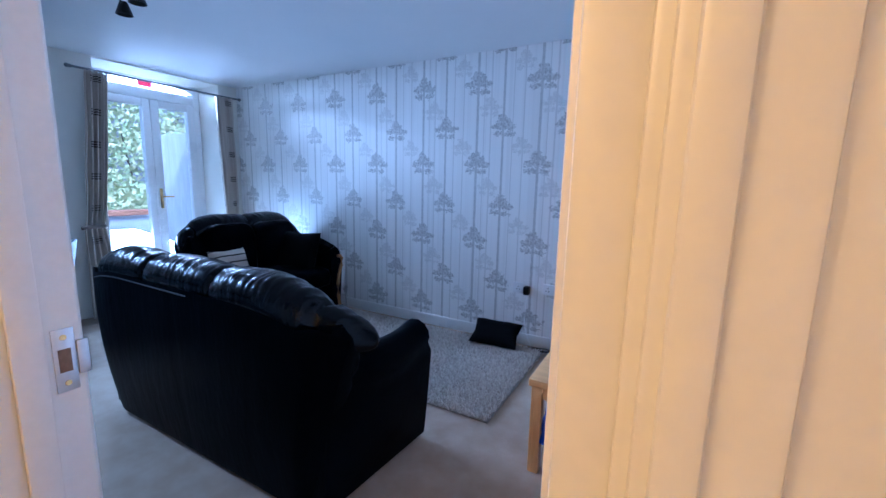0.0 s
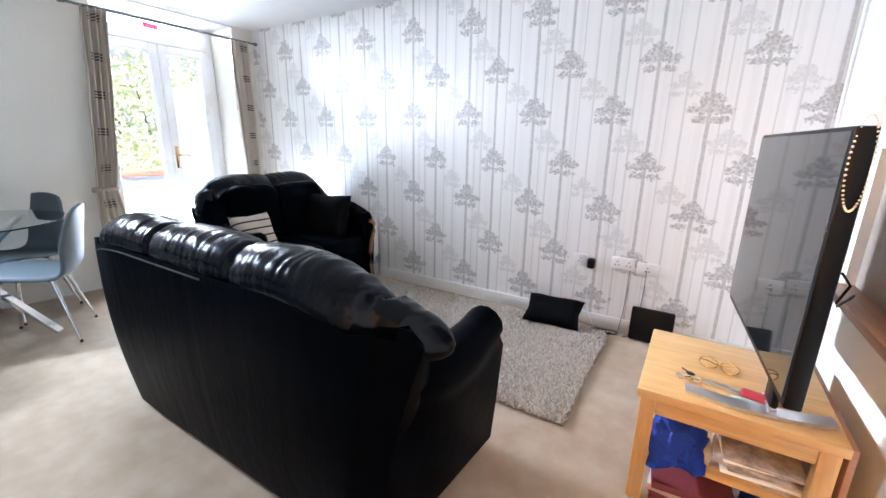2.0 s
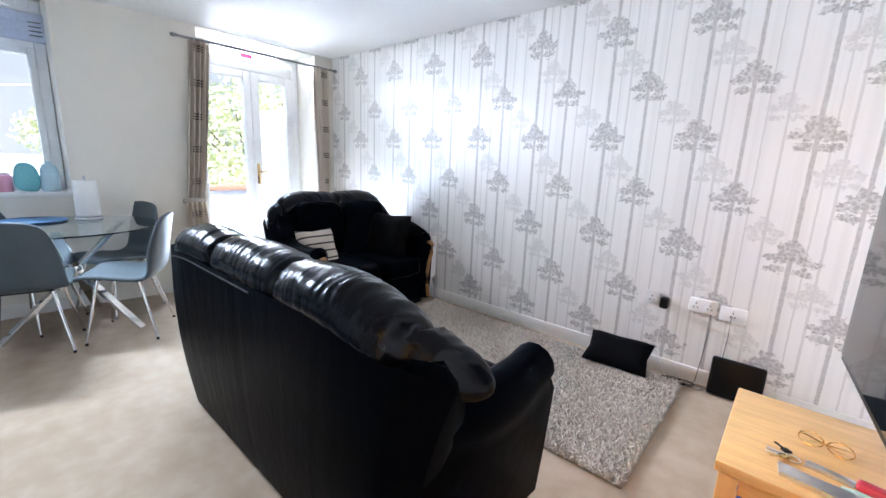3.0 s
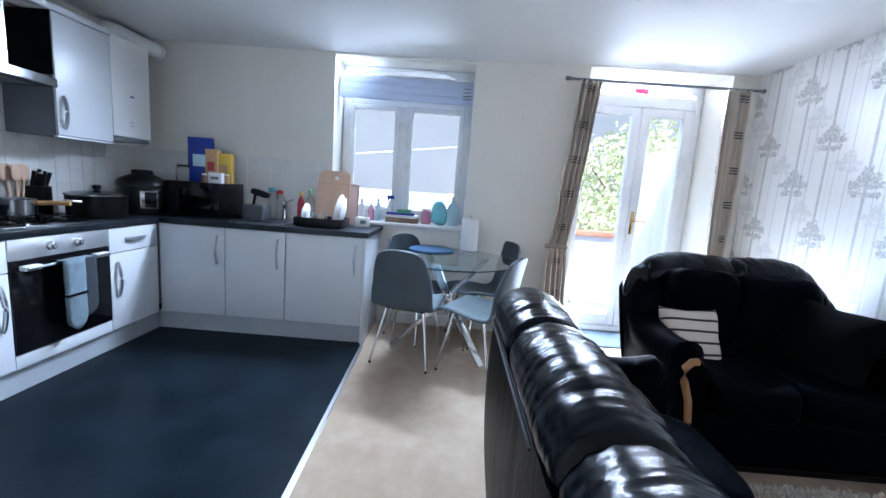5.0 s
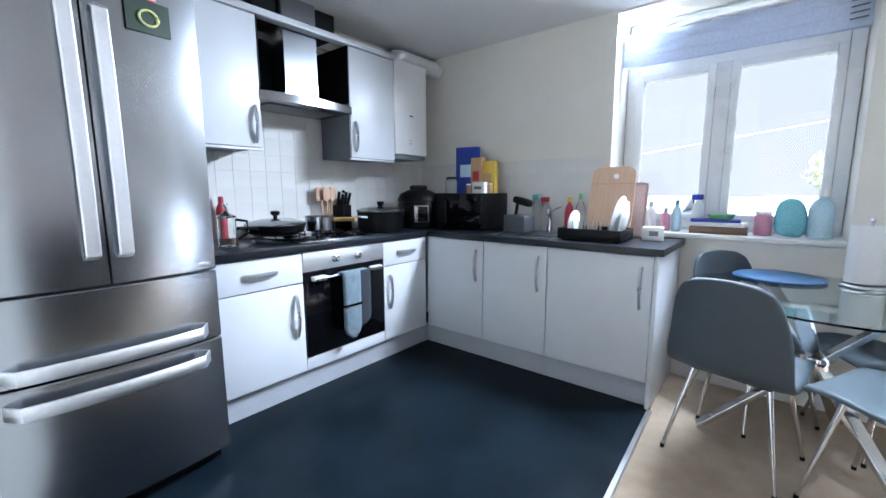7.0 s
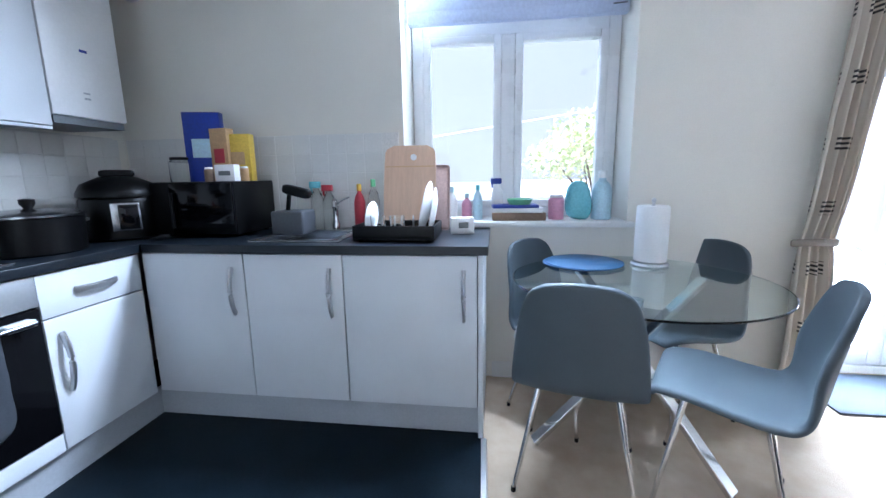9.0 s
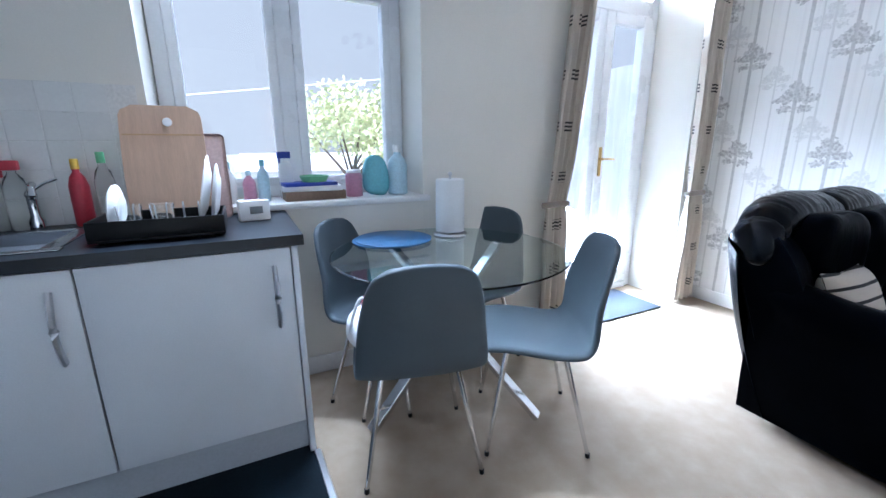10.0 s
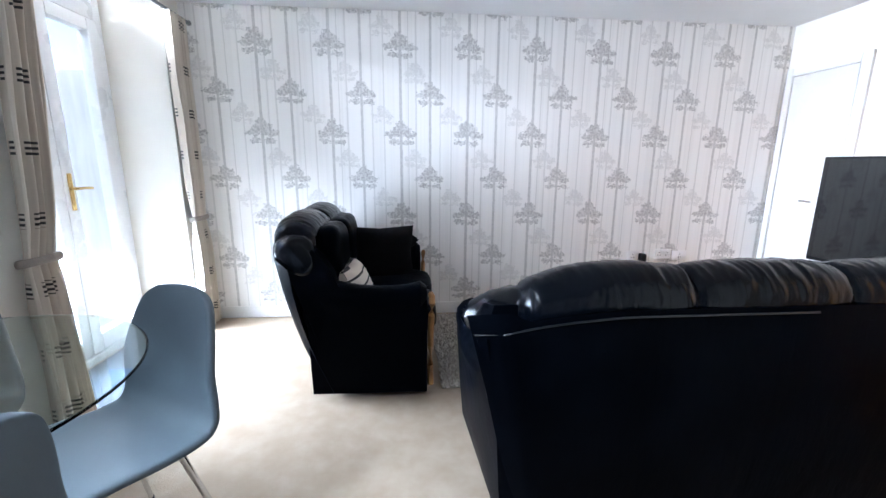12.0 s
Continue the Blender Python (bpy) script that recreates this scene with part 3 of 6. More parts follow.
for y0, y1, st in ((FX0 + 0.073, MID - 0.002, 0.075), (MID + 0.002, FX1 - 0.073, 0.085)):
    b = bmesh.new()
    bx(b, (DX - 0.02, y0, 0.055), (DX + 0.055, y0 + st, 2.152), 0.008)
    bx(b, (DX - 0.02, y1 - st, 0.055), (DX + 0.055, y1, 2.152), 0.008)
    bx(b, (DX - 0.02, y0 + st + 0.001, 0.055), (DX + 0.055, y1 - st - 0.001, 0.17), 0.008)
    bx(b, (DX - 0.02, y0 + st + 0.001, 2.075), (DX + 0.055, y1 - st - 0.001, 2.152), 0.008)
    d_ob = part("door_leaf", b, UPVC, window_2)
    p_ob = part("pane", box((DX + 0.004, y0 + st - 0.005, 0.165), (DX + 0.010, y1 - st + 0.005, 2.08)), GLASS, window_2, smooth=False)
    p_ob.visible_shadow = False
p_ob = part("pane", box((DX + 0.004, FX0 + 0.06, 2.25), (DX + 0.010, FX1 - 0.06, 2.36)), GLASS, window_2, smooth=False)
p_ob.visible_shadow = False
hb = box((DX + 0.056, MID + 0.025, 0.98), (DX + 0.064, MID + 0.055, 1.20), 0.004)
rod(hb, (DX + 0.06, MID + 0.04, 1.11), (DX + 0.10, MID + 0.04, 1.11), 0.009)
tube(hb, [(DX + 0.10, MID + 0.035, 1.11), (DX + 0.105, MID + 0.09, 1.112), (DX + 0.10, MID + 0.15, 1.108)], 0.009)
part("door_handle", hb, BRASS, window_2, "brass lever handle")
# a weak emission stands in for daylight shining through the sticker
single("red_sticker", box((DX - 0.010, 2.53, 2.285), (DX + 0.0035, 2.66, 2.335)), glow_mat("backlit_red_sticker", (0.75, 0.03, 0.10), 0.3, 1.0), "small red sticker on the glass above the doors", "sticker", smooth=False)

# curtain pole and curtains
pole = thing("curtain_pole", "dark metal curtain pole with finials", "curtain pole")
PX, PZ = XD + 0.075, 2.245
part("pole", rod(bmesh.new(), (PX, 1.805, PZ), (PX, 3.345, PZ), 0.010), GREY, pole)
for y, s in ((1.805, -1), (3.345, 1)):
    fb = rod(bmesh.new(), (PX, y, PZ), (PX, y + s * 0.02, PZ), 0.015)
    bmesh.ops.create_uvsphere(fb, u_segments=14, v_segments=10, radius=0.018, matrix=Matrix.Translation((PX, y + s * 0.028 if s < 0 else y + 0.012, PZ)))
    part("finial", fb, GREY, pole)
for y in (1.93, 3.24):
    part("bracket", rod(bmesh.new(), (XD if y > 2 else XD - 0.02, y, PZ), (PX, y, PZ), 0.007), GREY, pole)


def curtain(ys_top, ys_tie, ys_bot, tie_z, folds, phase):
    me = bpy.data.meshes.new("curtain")
    nu, nv = 96, 60
    vs, fs = [], []
    for j in range(nv + 1):
        z = 0.02 + (2.238 - 0.02) * j / nv
        if z > tie_z:
            k = (z - tie_z) / (2.238 - tie_z)
            k = k ** 0.8
            lo = [a + (b - a) * k for a, b in zip(ys_tie, ys_top)]
        else:
            k = (tie_z - z) / tie_z
            k = k ** 0.6
            lo = [a + (b - a) * k for a, b in zip(ys_tie, ys_bot)]
        pinch = 1 - 0.45 * math.exp(-((z - tie_z) / 0.12) ** 2)
        for i in range(nu + 1):
            u = i / nu
            d = 0.032 * pinch * math.sin(2 * math.pi * folds * u + phase + 0.5 * noise.noise(Vector((u * 4, z * 1.3, phase))))
            d += 0.010 * noise.noise(Vector((u * 9, z * 2.5, phase + 3)))
            vs.append((PX + d, lo[0] + (lo[1] - lo[0]) * u + 0.008 * noise.noise(Vector((u * 5, z * 3, phase))), z))
    for j in range(nv):
        for i in range(nu):
            a = j * (nu + 1) + i
            fs.append((a, a + 1, a + nu + 2, a + nu + 1))
    me.from_pydata(vs, [], fs)
    uv = me.uv_layers.new(name="UVMap")
    for lp in me.loops:
        i, j = lp.vertex_index % (nu + 1), lp.vertex_index // (nu + 1)
        uv.data[lp.index].uv = (0.85 * i / nu, 2.235 * j / nv)
    me.materials.append(CURTAIN)
    for p in me.polygons:
        p.use_smooth = True
    ob = new("cloth", me)
    sol = ob.modifiers.new("thickness", "SOLIDIFY")
    sol.thickness = 0.004
    return ob


for ys, label, ph in ((((1.885, 2.06), (1.765, 1.915), (1.75, 1.975)), "beige patterned curtain gathered by a tie-back", 0.4), (((3.06, 3.25), (3.12, 3.26), (3.08, 3.30)), "beige patterned curtain hanging beside the wallpaper wall", 2.1)):
    c = thing("curtain", label, "curtain", group="curtains at the french doors")
    cl = curtain(*ys, 0.86, 4, ph)
    cl.parent = c
    tb = bmesh.new()
    ym, hw = (ys[1][0] + ys[1][1]) / 2, (ys[1][1] - ys[1][0]) / 2
    tube(tb, [(PX + 0.05 * math.cos(a), ym + (hw + 0.015) * math.sin(a), 0.86 + 0.01 * math.cos(a)) for a in [2 * math.pi * k / 16 for k in range(17)]], 0.008, 8, 2.2)
    part("tie_back", tb, TAUPE, c)

# radiator under the wallpaper, behind the small sofa
rad = thing("radiator", "white panel radiator on the wallpaper wall", "radiator")
b = bmesh.new()
for i in range(22):
    x = -3.62 + i * 0.036
    bx(b, (x, 3.285, 0.16), (x + 0.026, 3.30, 0.58), 0.006)
bx(b, (-3.64, 3.30, 0.15), (-2.83, 3.335, 0.60), 0.008)
part("panel", b, WHITE, rad)
part("top_grille", box((-3.64, 3.283, 0.601), (-2.83, 3.337, 0.61), 0.003), WHITE, rad)
part("side_panel", box((-2.829, 3.28, 0.15), (-2.82, 3.34, 0.61), 0.003), WHITE, rad)
b = rod(bmesh.new(), (-2.79, 3.31, 0.0), (-2.79, 3.31, 0.2), 0.0075)
rod(b, (-2.82, 3.31, 0.2), (-2.775, 3.31, 0.2), 0.012)
rod(b, (-2.79, 3.31, 0.17), (-2.79, 3.31, 0.235), 0.017, 0.013)
part("valve", b, SATIN, rad)
part("wall_bracket", box((-3.3, 3.336, 0.3), (-3.26, YN - 0.004, 0.5)), WHITE, rad)


# ---- sofas ----
def back_curve(s, z_mid, z_end):
    """Height of the top edge over the width; s from -1 to 1."""
    k = max(0.0, (abs(s) - 0.45) / 0.55)
    return z_mid - (z_mid - z_end[0 if s < 0 else 1]) * k ** 2.2


def sofa(label, width_top, width_base, depth, z_mid, z_end, seats, wood, at, rz, lean=0.0):
    """Stuffed leather sofa; its back stands at y = 0, it faces +y."""
    t = thing("sofa", label, "sofa", at, rz)
    ht, hb_ = width_top / 2, width_base / 2
    n = 64

    def half(z):
        return hb_ + (ht - hb_) * min(1.0, z / 0.8) ** 1.2

    # outer back panel with upright seams
    rows = []
    for j in range(15):
        k = j / 14
        row = []
        for i in range(n + 1):
            s = 2 * i / n - 1
            sh = min(1.0, max(0.0, (abs(s) - 0.80) / 0.10))
            zt = back_curve(s, z_mid, z_end) - 0.105 + (0 if wood else 0.045) * sh * sh * (3 - 2 * sh)
            tp = max(0, (abs(s) - 0.6) / 0.4) ** 1.5
            z = 0.03 + (zt - 0.03) * k
            x = s * half(z)
            seam = sum(math.exp(-((s - c) / 0.012) ** 2) for c in (-0.86, -0.6, -0.3, 0.0, 0.3, 0.6, 0.86))
            y = 0.02 - 0.05 * k + lean * (1 - k) + 0.002 * seam + 0.06 * max(0, abs(s) - 0.9) / 0.1 * 1.0 - 0.02 * math.sin(math.pi * k) + 0.06 * tp * k ** 2
            row.append((x, y, z))
        rows.append(row)
    part("back_panel", grid(bmesh.new(), rows), LEATHER, t)
    # headrest: stuffed pillows between two low wings, gathered at the seams
    wing = 1 - 0.17 / ht if seats == 3 else 1 - 0.14 / ht
    seams = [-1] + [wing * (2 * i / seats - 1) for i in range(seats + 1)] + [1]
    rows = []
    nn = 120 * seats + 1
    for i in range(nn):
        s = 2 * i / (nn - 1) - 1
        x = s * ht
        near = min(abs(s - c) for c in seams[1:-1]) * ht
        lo = max(c for c in seams[:-1] if c <= s + 1e-9)
        hi = min(c for c in seams if c > lo)
        u = 2 * (s - lo) / (hi - lo) - 1
        on_wing = 1 / (1 + math.exp(-(abs(s) - wing) * ht / 0.008))
        plump = 1 - (0.10 if abs(s) < wing else 0.05) * abs(u) ** 5
        dip = math.exp(-(near / 0.012) ** 2)
        gather = math.exp(-(near / 0.05) ** 2)
        zt = back_curve(s, z_mid, z_end) + 0.012 * (1 - u * u) * (1 - on_wing) - 0.016 * on_wing
        taper = max(0, (abs(s) - 0.6) / 0.4) ** 1.5
        back_y = -0.032 + 0.06 * max(0, abs(s) - 0.9) / 0.1 + 0.06 * taper + (0 if wood else 0.05) * on_wing
        dome = math.sqrt(max(0.004, 1 - max(0, (abs(s) - 1 + 0.11 / ht) * ht / 0.11) ** 2))
        ring = []
        for k in range(30):
            a = 2 * math.pi * k / 30
            wob = 0.5 * noise.noise(Vector((s * 5, math.cos(a) * 1.5, math.sin(a) * 1.5)))
            ridge = 1 - 2 * abs(noise.noise(Vector((s * 8 * seats / 2 + wob, math.cos(a) * 0.7, math.sin(a) * 0.7 + 7))))
            fold = 1 - 2 * abs(noise.noise(Vector((s * 24 * seats / 2 + 2 * wob, math.cos(a) * 1.1, math.sin(a) * 1.1))))
            gath = noise.noise(Vector((s * 9, 4.5 * a, 3.0)))
            up = max(0.15, 0.4 + 0.6 * math.sin(a))
            pucker = up * (0.050 * ridge + 0.036 * fold + 0.09 * gather * gath)
            r = ((plump - 0.13 * dip * up - 0.20 * taper - (0.04 if wood else 0.14) * on_wing) + pucker) * dome
            ring.append((x, back_y + 0.112 * (1 - 0.2 * taper) + (0.125 if math.cos(a) > 0 else 0.108) * r * math.cos(a), zt - 0.10 + 0.10 * r * math.sin(a)))
        rows.append(ring)
    part("headrest", grid(bmesh.new(), rows, True, True), LEATHER_WORN, t)
    # pale piping under the headrest
    pts = [(s * (ht - 0.01), -0.034 + 0.06 * max(0, abs(s) - 0.9) / 0.1 + 0.06 * max(0, (abs(s) - 0.6) / 0.4) ** 1.5, back_curve(s, z_mid, z_end) - 0.125) for s in [1.12 * i / 40 - 0.985 for i in range(41)]]
    part("piping", tube(bmesh.new(), pts, 0.0032, 6), PIPING, t)
    inner = ht - 0.20
    w = 2 * inner / seats
    for i in range(seats):
        cx = -inner + w * (i + 0.5)
        part("back_cushion", puff(bmesh.new(), (cx, 0.20, 0.62 if wood else 0.58), (w * 1.04, 0.24 if wood else 0.19, 0.60 if wood else 0.46), 0.42, 16, 0.05, i), LEATHER, t)
        part("seat_cushion", puff(bmesh.new(), (cx, 0.16 + (depth - 0.10) / 2, 0.385), (w * 0.99, depth - 0.12, 0.19), 0.38, 16, 0.04, i + 5), LEATHER, t)
    for i, sx in enumerate((-1, 1)):
        zt = z_end[i] - 0.02
        rows = []
        for j in range(15):
            k = j / 14
            z = 0.05 + (zt - 0.05) * k
            xo, y0 = half(z) - 0.004, 0.075 - 0.05 * k + lean * (1 - k)
            inset = 0.07 * max(0.0, (k - 0.8) / 0.2) ** 2
            xo, y0, y1 = xo - inset * 0.7, y0 + inset * 0.6, y0 + (0.24 if wood else 0.17) - inset
            ring = [(xo - 0.17, y1 - 0.02), (xo - 0.03, y1), (xo - 0.006, y1 - 0.03), (xo, (y0 + y1) / 2), (xo - 0.004, y0 + 0.03), (xo - 0.03, y0 + 0.004), (xo - 0.17, y0)]
            rows.append([(sx * x, y + 0.004 * noise.noise(Vector((z * 9, x * 9, sx))), z) for x, y in ring])
        part("wing", grid(bmesh.new(), rows, True, True), LEATHER, t)
    part("base", box((-hb_ + 0.02, 0.03 + lean, 0.03), (hb_ - 0.02, depth - 0.03, 0.32), 0.03, 3), LEATHER, t)
    for sx in (-1, 1):
        # arm: a side wall topped by a roll that scrolls over at the front
        rows = []
        for i in range(19):
            k = i / 18
            y = 0.05 + lean * 0.55 + (depth - 0.07 - lean * 0.55) * k
            zr = 0.53 + 0.10 * (1 - k) ** 2 - 0.02 * math.sin(math.pi * k) + 0.06 * tp * k ** 2
            xo = (hb_ + (ht - hb_) * (0.55 + 0.25 * k)) * 1.0
            flare = 0.018 * math.sin(math.pi * k)
            r = 0.078 + 0.014 * math.sin(math.pi * min(1, k * 1.2))
            r *= 1 - 0.5 * max(0, (k - 0.93) / 0.07) ** 2
            ring = [(xo - 0.17, zr - 0.06), (xo - 0.165, 0.30), (xo - 0.16, 0.06), (xo - 0.05, 0.03), (xo - 0.035 + flare, 0.20), (xo - 0.015 + flare, zr - 0.10)]
            for q in range(9):
                a = -0.6 + (math.pi + 0.9) * q / 8
                ring.append((xo - 0.085 + r * 1.05 * math.cos(a) + flare, zr + r * math.sin(a) + 0.004 * noise.noise(Vector((k * 12, a, sx)))))
            rows.append([(sx * x, y, z) for x, z in ring])
        part("arm", grid(bmesh.new(), rows, True, True), LEATHER, t)
        if wood:
            # scrolled oak facing on the arm's front
            xo = hb_ + (ht - hb_) * 0.8
            pts = [(sx * (xo - 0.10), depth + 0.004, 0.578), (sx * (xo - 0.07), depth + 0.008, 0.575), (sx * (xo - 0.045), depth + 0.006, 0.545), (sx * (xo - 0.05), depth + 0.004, 0.48), (sx * (xo - 0.085), depth + 0.003, 0.38), (sx * (xo - 0.10), depth + 0.001, 0.28), (sx * (xo - 0.095), depth, 0.17), (sx * (xo - 0.075), depth, 0.06)]
            part("arm_facing", tube(bmesh.new(), pts, 0.017, 12, 1.0), HONEY, t, "scrolled oak arm facing")
    if wood:
        part("plinth", box((-hb_ + 0.06, 0.07 + lean, 0.0), (hb_ - 0.06, depth - 0.05, 0.05), 0.006), BLACK, t)
    else:
        for x in (-hb_ + 0.12, hb_ - 0.12):
            for y in (0.12, depth - 0.14):
                part("foot", rod(bmesh.new(), (x, y, 0), (x, y, 0.06), 0.03, 0.035), BLACK, t)
    return t


sofa("dark navy leather sofa with a puckered stuffed headrest", 1.90, 1.56, 0.74, 0.955, (0.86, 0.825), 3, False, (-1.775, 1.14, 0), 0)
love = sofa("small dark navy leather sofa with oak arm facings", 1.30, 1.16, 0.80, 0.985, (0.78, 0.86), 2, True, (-3.59, 2.66, 0), -90, 0.20)


def cushion(name, label, size, material, m):
    b = bmesh.new()
    n = 22
    for side in (1, -1):
        rows = []
        for i in range(n + 1):
            u = 2 * i / n - 1
            row = []
            for j in range(n + 1):
                v = 2 * j / n - 1
                edge = (1 - u ** 4) * (1 - v ** 4)
                pull = 1 - 0.10 * (1 - abs(u)) * abs(v) ** 3
                pull2 = 1 - 0.10 * (1 - abs(v)) * abs(u) ** 3
                row.append((u * size[0] / 2 * pull2, v * size[1] / 2 * pull, side * (size[2] / 2) * edge ** 0.55 + 0.006 * noise.noise(Vector((u * 2, v * 2, side)))))
            rows.append(row)
        grid(b, rows)
    bmesh.ops.remove_doubles(b, verts=b.verts, dist=0.0005)
    bmesh.ops.recalc_face_normals(b, faces=b.faces)
    ob = single(name, b, material, label, "cushion")
    ob.matrix_world = m
    return ob


def stripe_mat():
    m, t, b = base_tree("striped_cloth")
    o = coords(t)
    sep = t.nodes.new("ShaderNodeSeparateXYZ")
    t.links.new(o, sep.inputs[0])
    v = N(t, sep.outputs[0]) + (noise_of(t, o, 6) - 0.5) * 0.012
    line = v.fold(0.062).abs().ramp(0.0075, 0.0055)
    c = mixed(t, noise_of(t, o, 150, 2) * 0.4, (0.62, 0.56, 0.48), (0.46, 0.40, 0.33))
    t.links.new(mixed(t, line, c, (0.02, 0.02, 0.02)), b.inputs["Base Color"])
    b.inputs["Roughness"].default_value = 0.9
    bumped(t, b, noise_of(t, o, 300, 2), 0.3, 0.003)
    return m


cushion("striped_cushion", "cream cushion with thin black stripes on the small sofa", (0.33, 0.33, 0.14), stripe_mat(), pose(-3.19, 2.315, 0.56, 0, 66, 0))
cushion("black_cushion", "large black cushion leaning on the small sofa's arm", (0.50, 0.42, 0.17), BLACK_CLOTH, pose(-3.11, 2.98, 0.615, 74, 0, 4))
cushion("black_cushion", "black cushion over the far arm of the small sofa", (0.40, 0.36, 0.14), BLACK_CLOTH, pose(-3.06, 3.17, 0.67, -24, 10, 12))
cushion("floor_cushion", "black cushion lying on the shaggy rug by the wall", (0.40, 0.25, 0.11), BLACK_CLOTH, pose(-1.05, 3.20, 0.115, 34, 0, 4))

# shaggy rug
single("rug_backing", box((-2.72, 2.14, 0.001), (-0.665, 3.26, 0.012), 0.003), mat("rug_weave", (0.32, 0.29, 0.25), 0.95), "grey-beige shaggy rug backing on the carpet", "rug")
rng = np.random.default_rng(4)
vs, fs = [], []
for gx in np.arange(-2.715, -0.67, 0.0115):
    for gy in np.arange(2.145, 3.255, 0.0115):
        x, y = gx + rng.normal(0, 0.005), gy + rng.normal(0, 0.005)
        a, h, r = rng.uniform(0, 6.28), rng.uniform(0.020, 0.036), rng.uniform(0.004, 0.0075)
        lx, ly = rng.normal(0, 0.013), rng.normal(0, 0.013)
        i0 = len(vs)
        for k in range(3):
            q = a + k * 2.094
            vs.append((x + r * math.cos(q), y + r * math.sin(q), 0.010))
        for k in range(3):
            q = a + k * 2.094 + 0.5
            vs.append((x + lx * 0.5 + r * 1.15 * math.cos(q), y + ly * 0.5 + r * 1.15 * math.sin(q), 0.010 + h * 0.6))
        vs.append((x + lx, y + ly, 0.010 + h))
        for k in range(3):
            j = (k + 1) % 3
            fs += [(i0 + k, i0 + j, i0 + 3 + j, i0 + 3 + k), (i0 + 3 + k, i0 + 3 + j, i0 + 6)]
me = bpy.data.meshes.new("rug_pile")
me.from_pydata(vs, [], fs)
me.materials.append(stuff_mat("shaggy_pile", (0.66, 0.61, 0.54), (0.46, 0.415, 0.36)))
tagged(new("rug_pile", me), "long shaggy grey-beige rug pile", "rug", kind="stuff")


# ---- dining table and chairs ----
TX, TY, TZ, TR = -4.115, 0.935, 0.755, 0.525
table = thing("dining_table", "round glass dining table on crossed chrome legs", "table", (TX, TY, 0))
part("tabletop", lathe([(TR - 0.006, TZ - 0.010), (TR, TZ - 0.006), (TR, TZ - 0.002), (TR - 0.004, TZ)], 96), TABLE_GLASS, table, "clear greenish glass top", False).visible_shadow = False
for a in (41, 161, -79):
    ca, sa = math.cos(radians(a)), math.sin(radians(a))
    b = bmesh.new()
    p, q = Vector((0.43 * ca, 0.43 * sa, 0.0)), Vector((-0.30 * ca, -0.30 * sa, TZ - 0.016))
    side = Vector((-sa, ca, 0)) * 0.028
    d = (q - p).normalized()
    up = side.normalized().cross(d) * 0.012
    rows = [[c + s1 * side + s2 * up for s1, s2 in ((-1, -1), (1, -1), (1, 1), (-1, 1))] for c in (p + Vector((0, 0, 0.012)), q)]
    grid(b, rows, True, True)
    bmesh.ops.bevel(b, geom=list(b.edges), offset=0.003, segments=2, affect="EDGES")
    part("leg", b, CHROME, table)
    part("pad", rod(bmesh.new(), (-0.30 * ca, -0.30 * sa, TZ - 0.018), (-0.30 * ca, -0.30 * sa, TZ - 0.0105), 0.03), CHROME, table)
part("hub", lathe([(0.03, 0.38), (0.045, 0.40), (0.045, 0.46), (0.03, 0.48)], 20), CHROME, table)


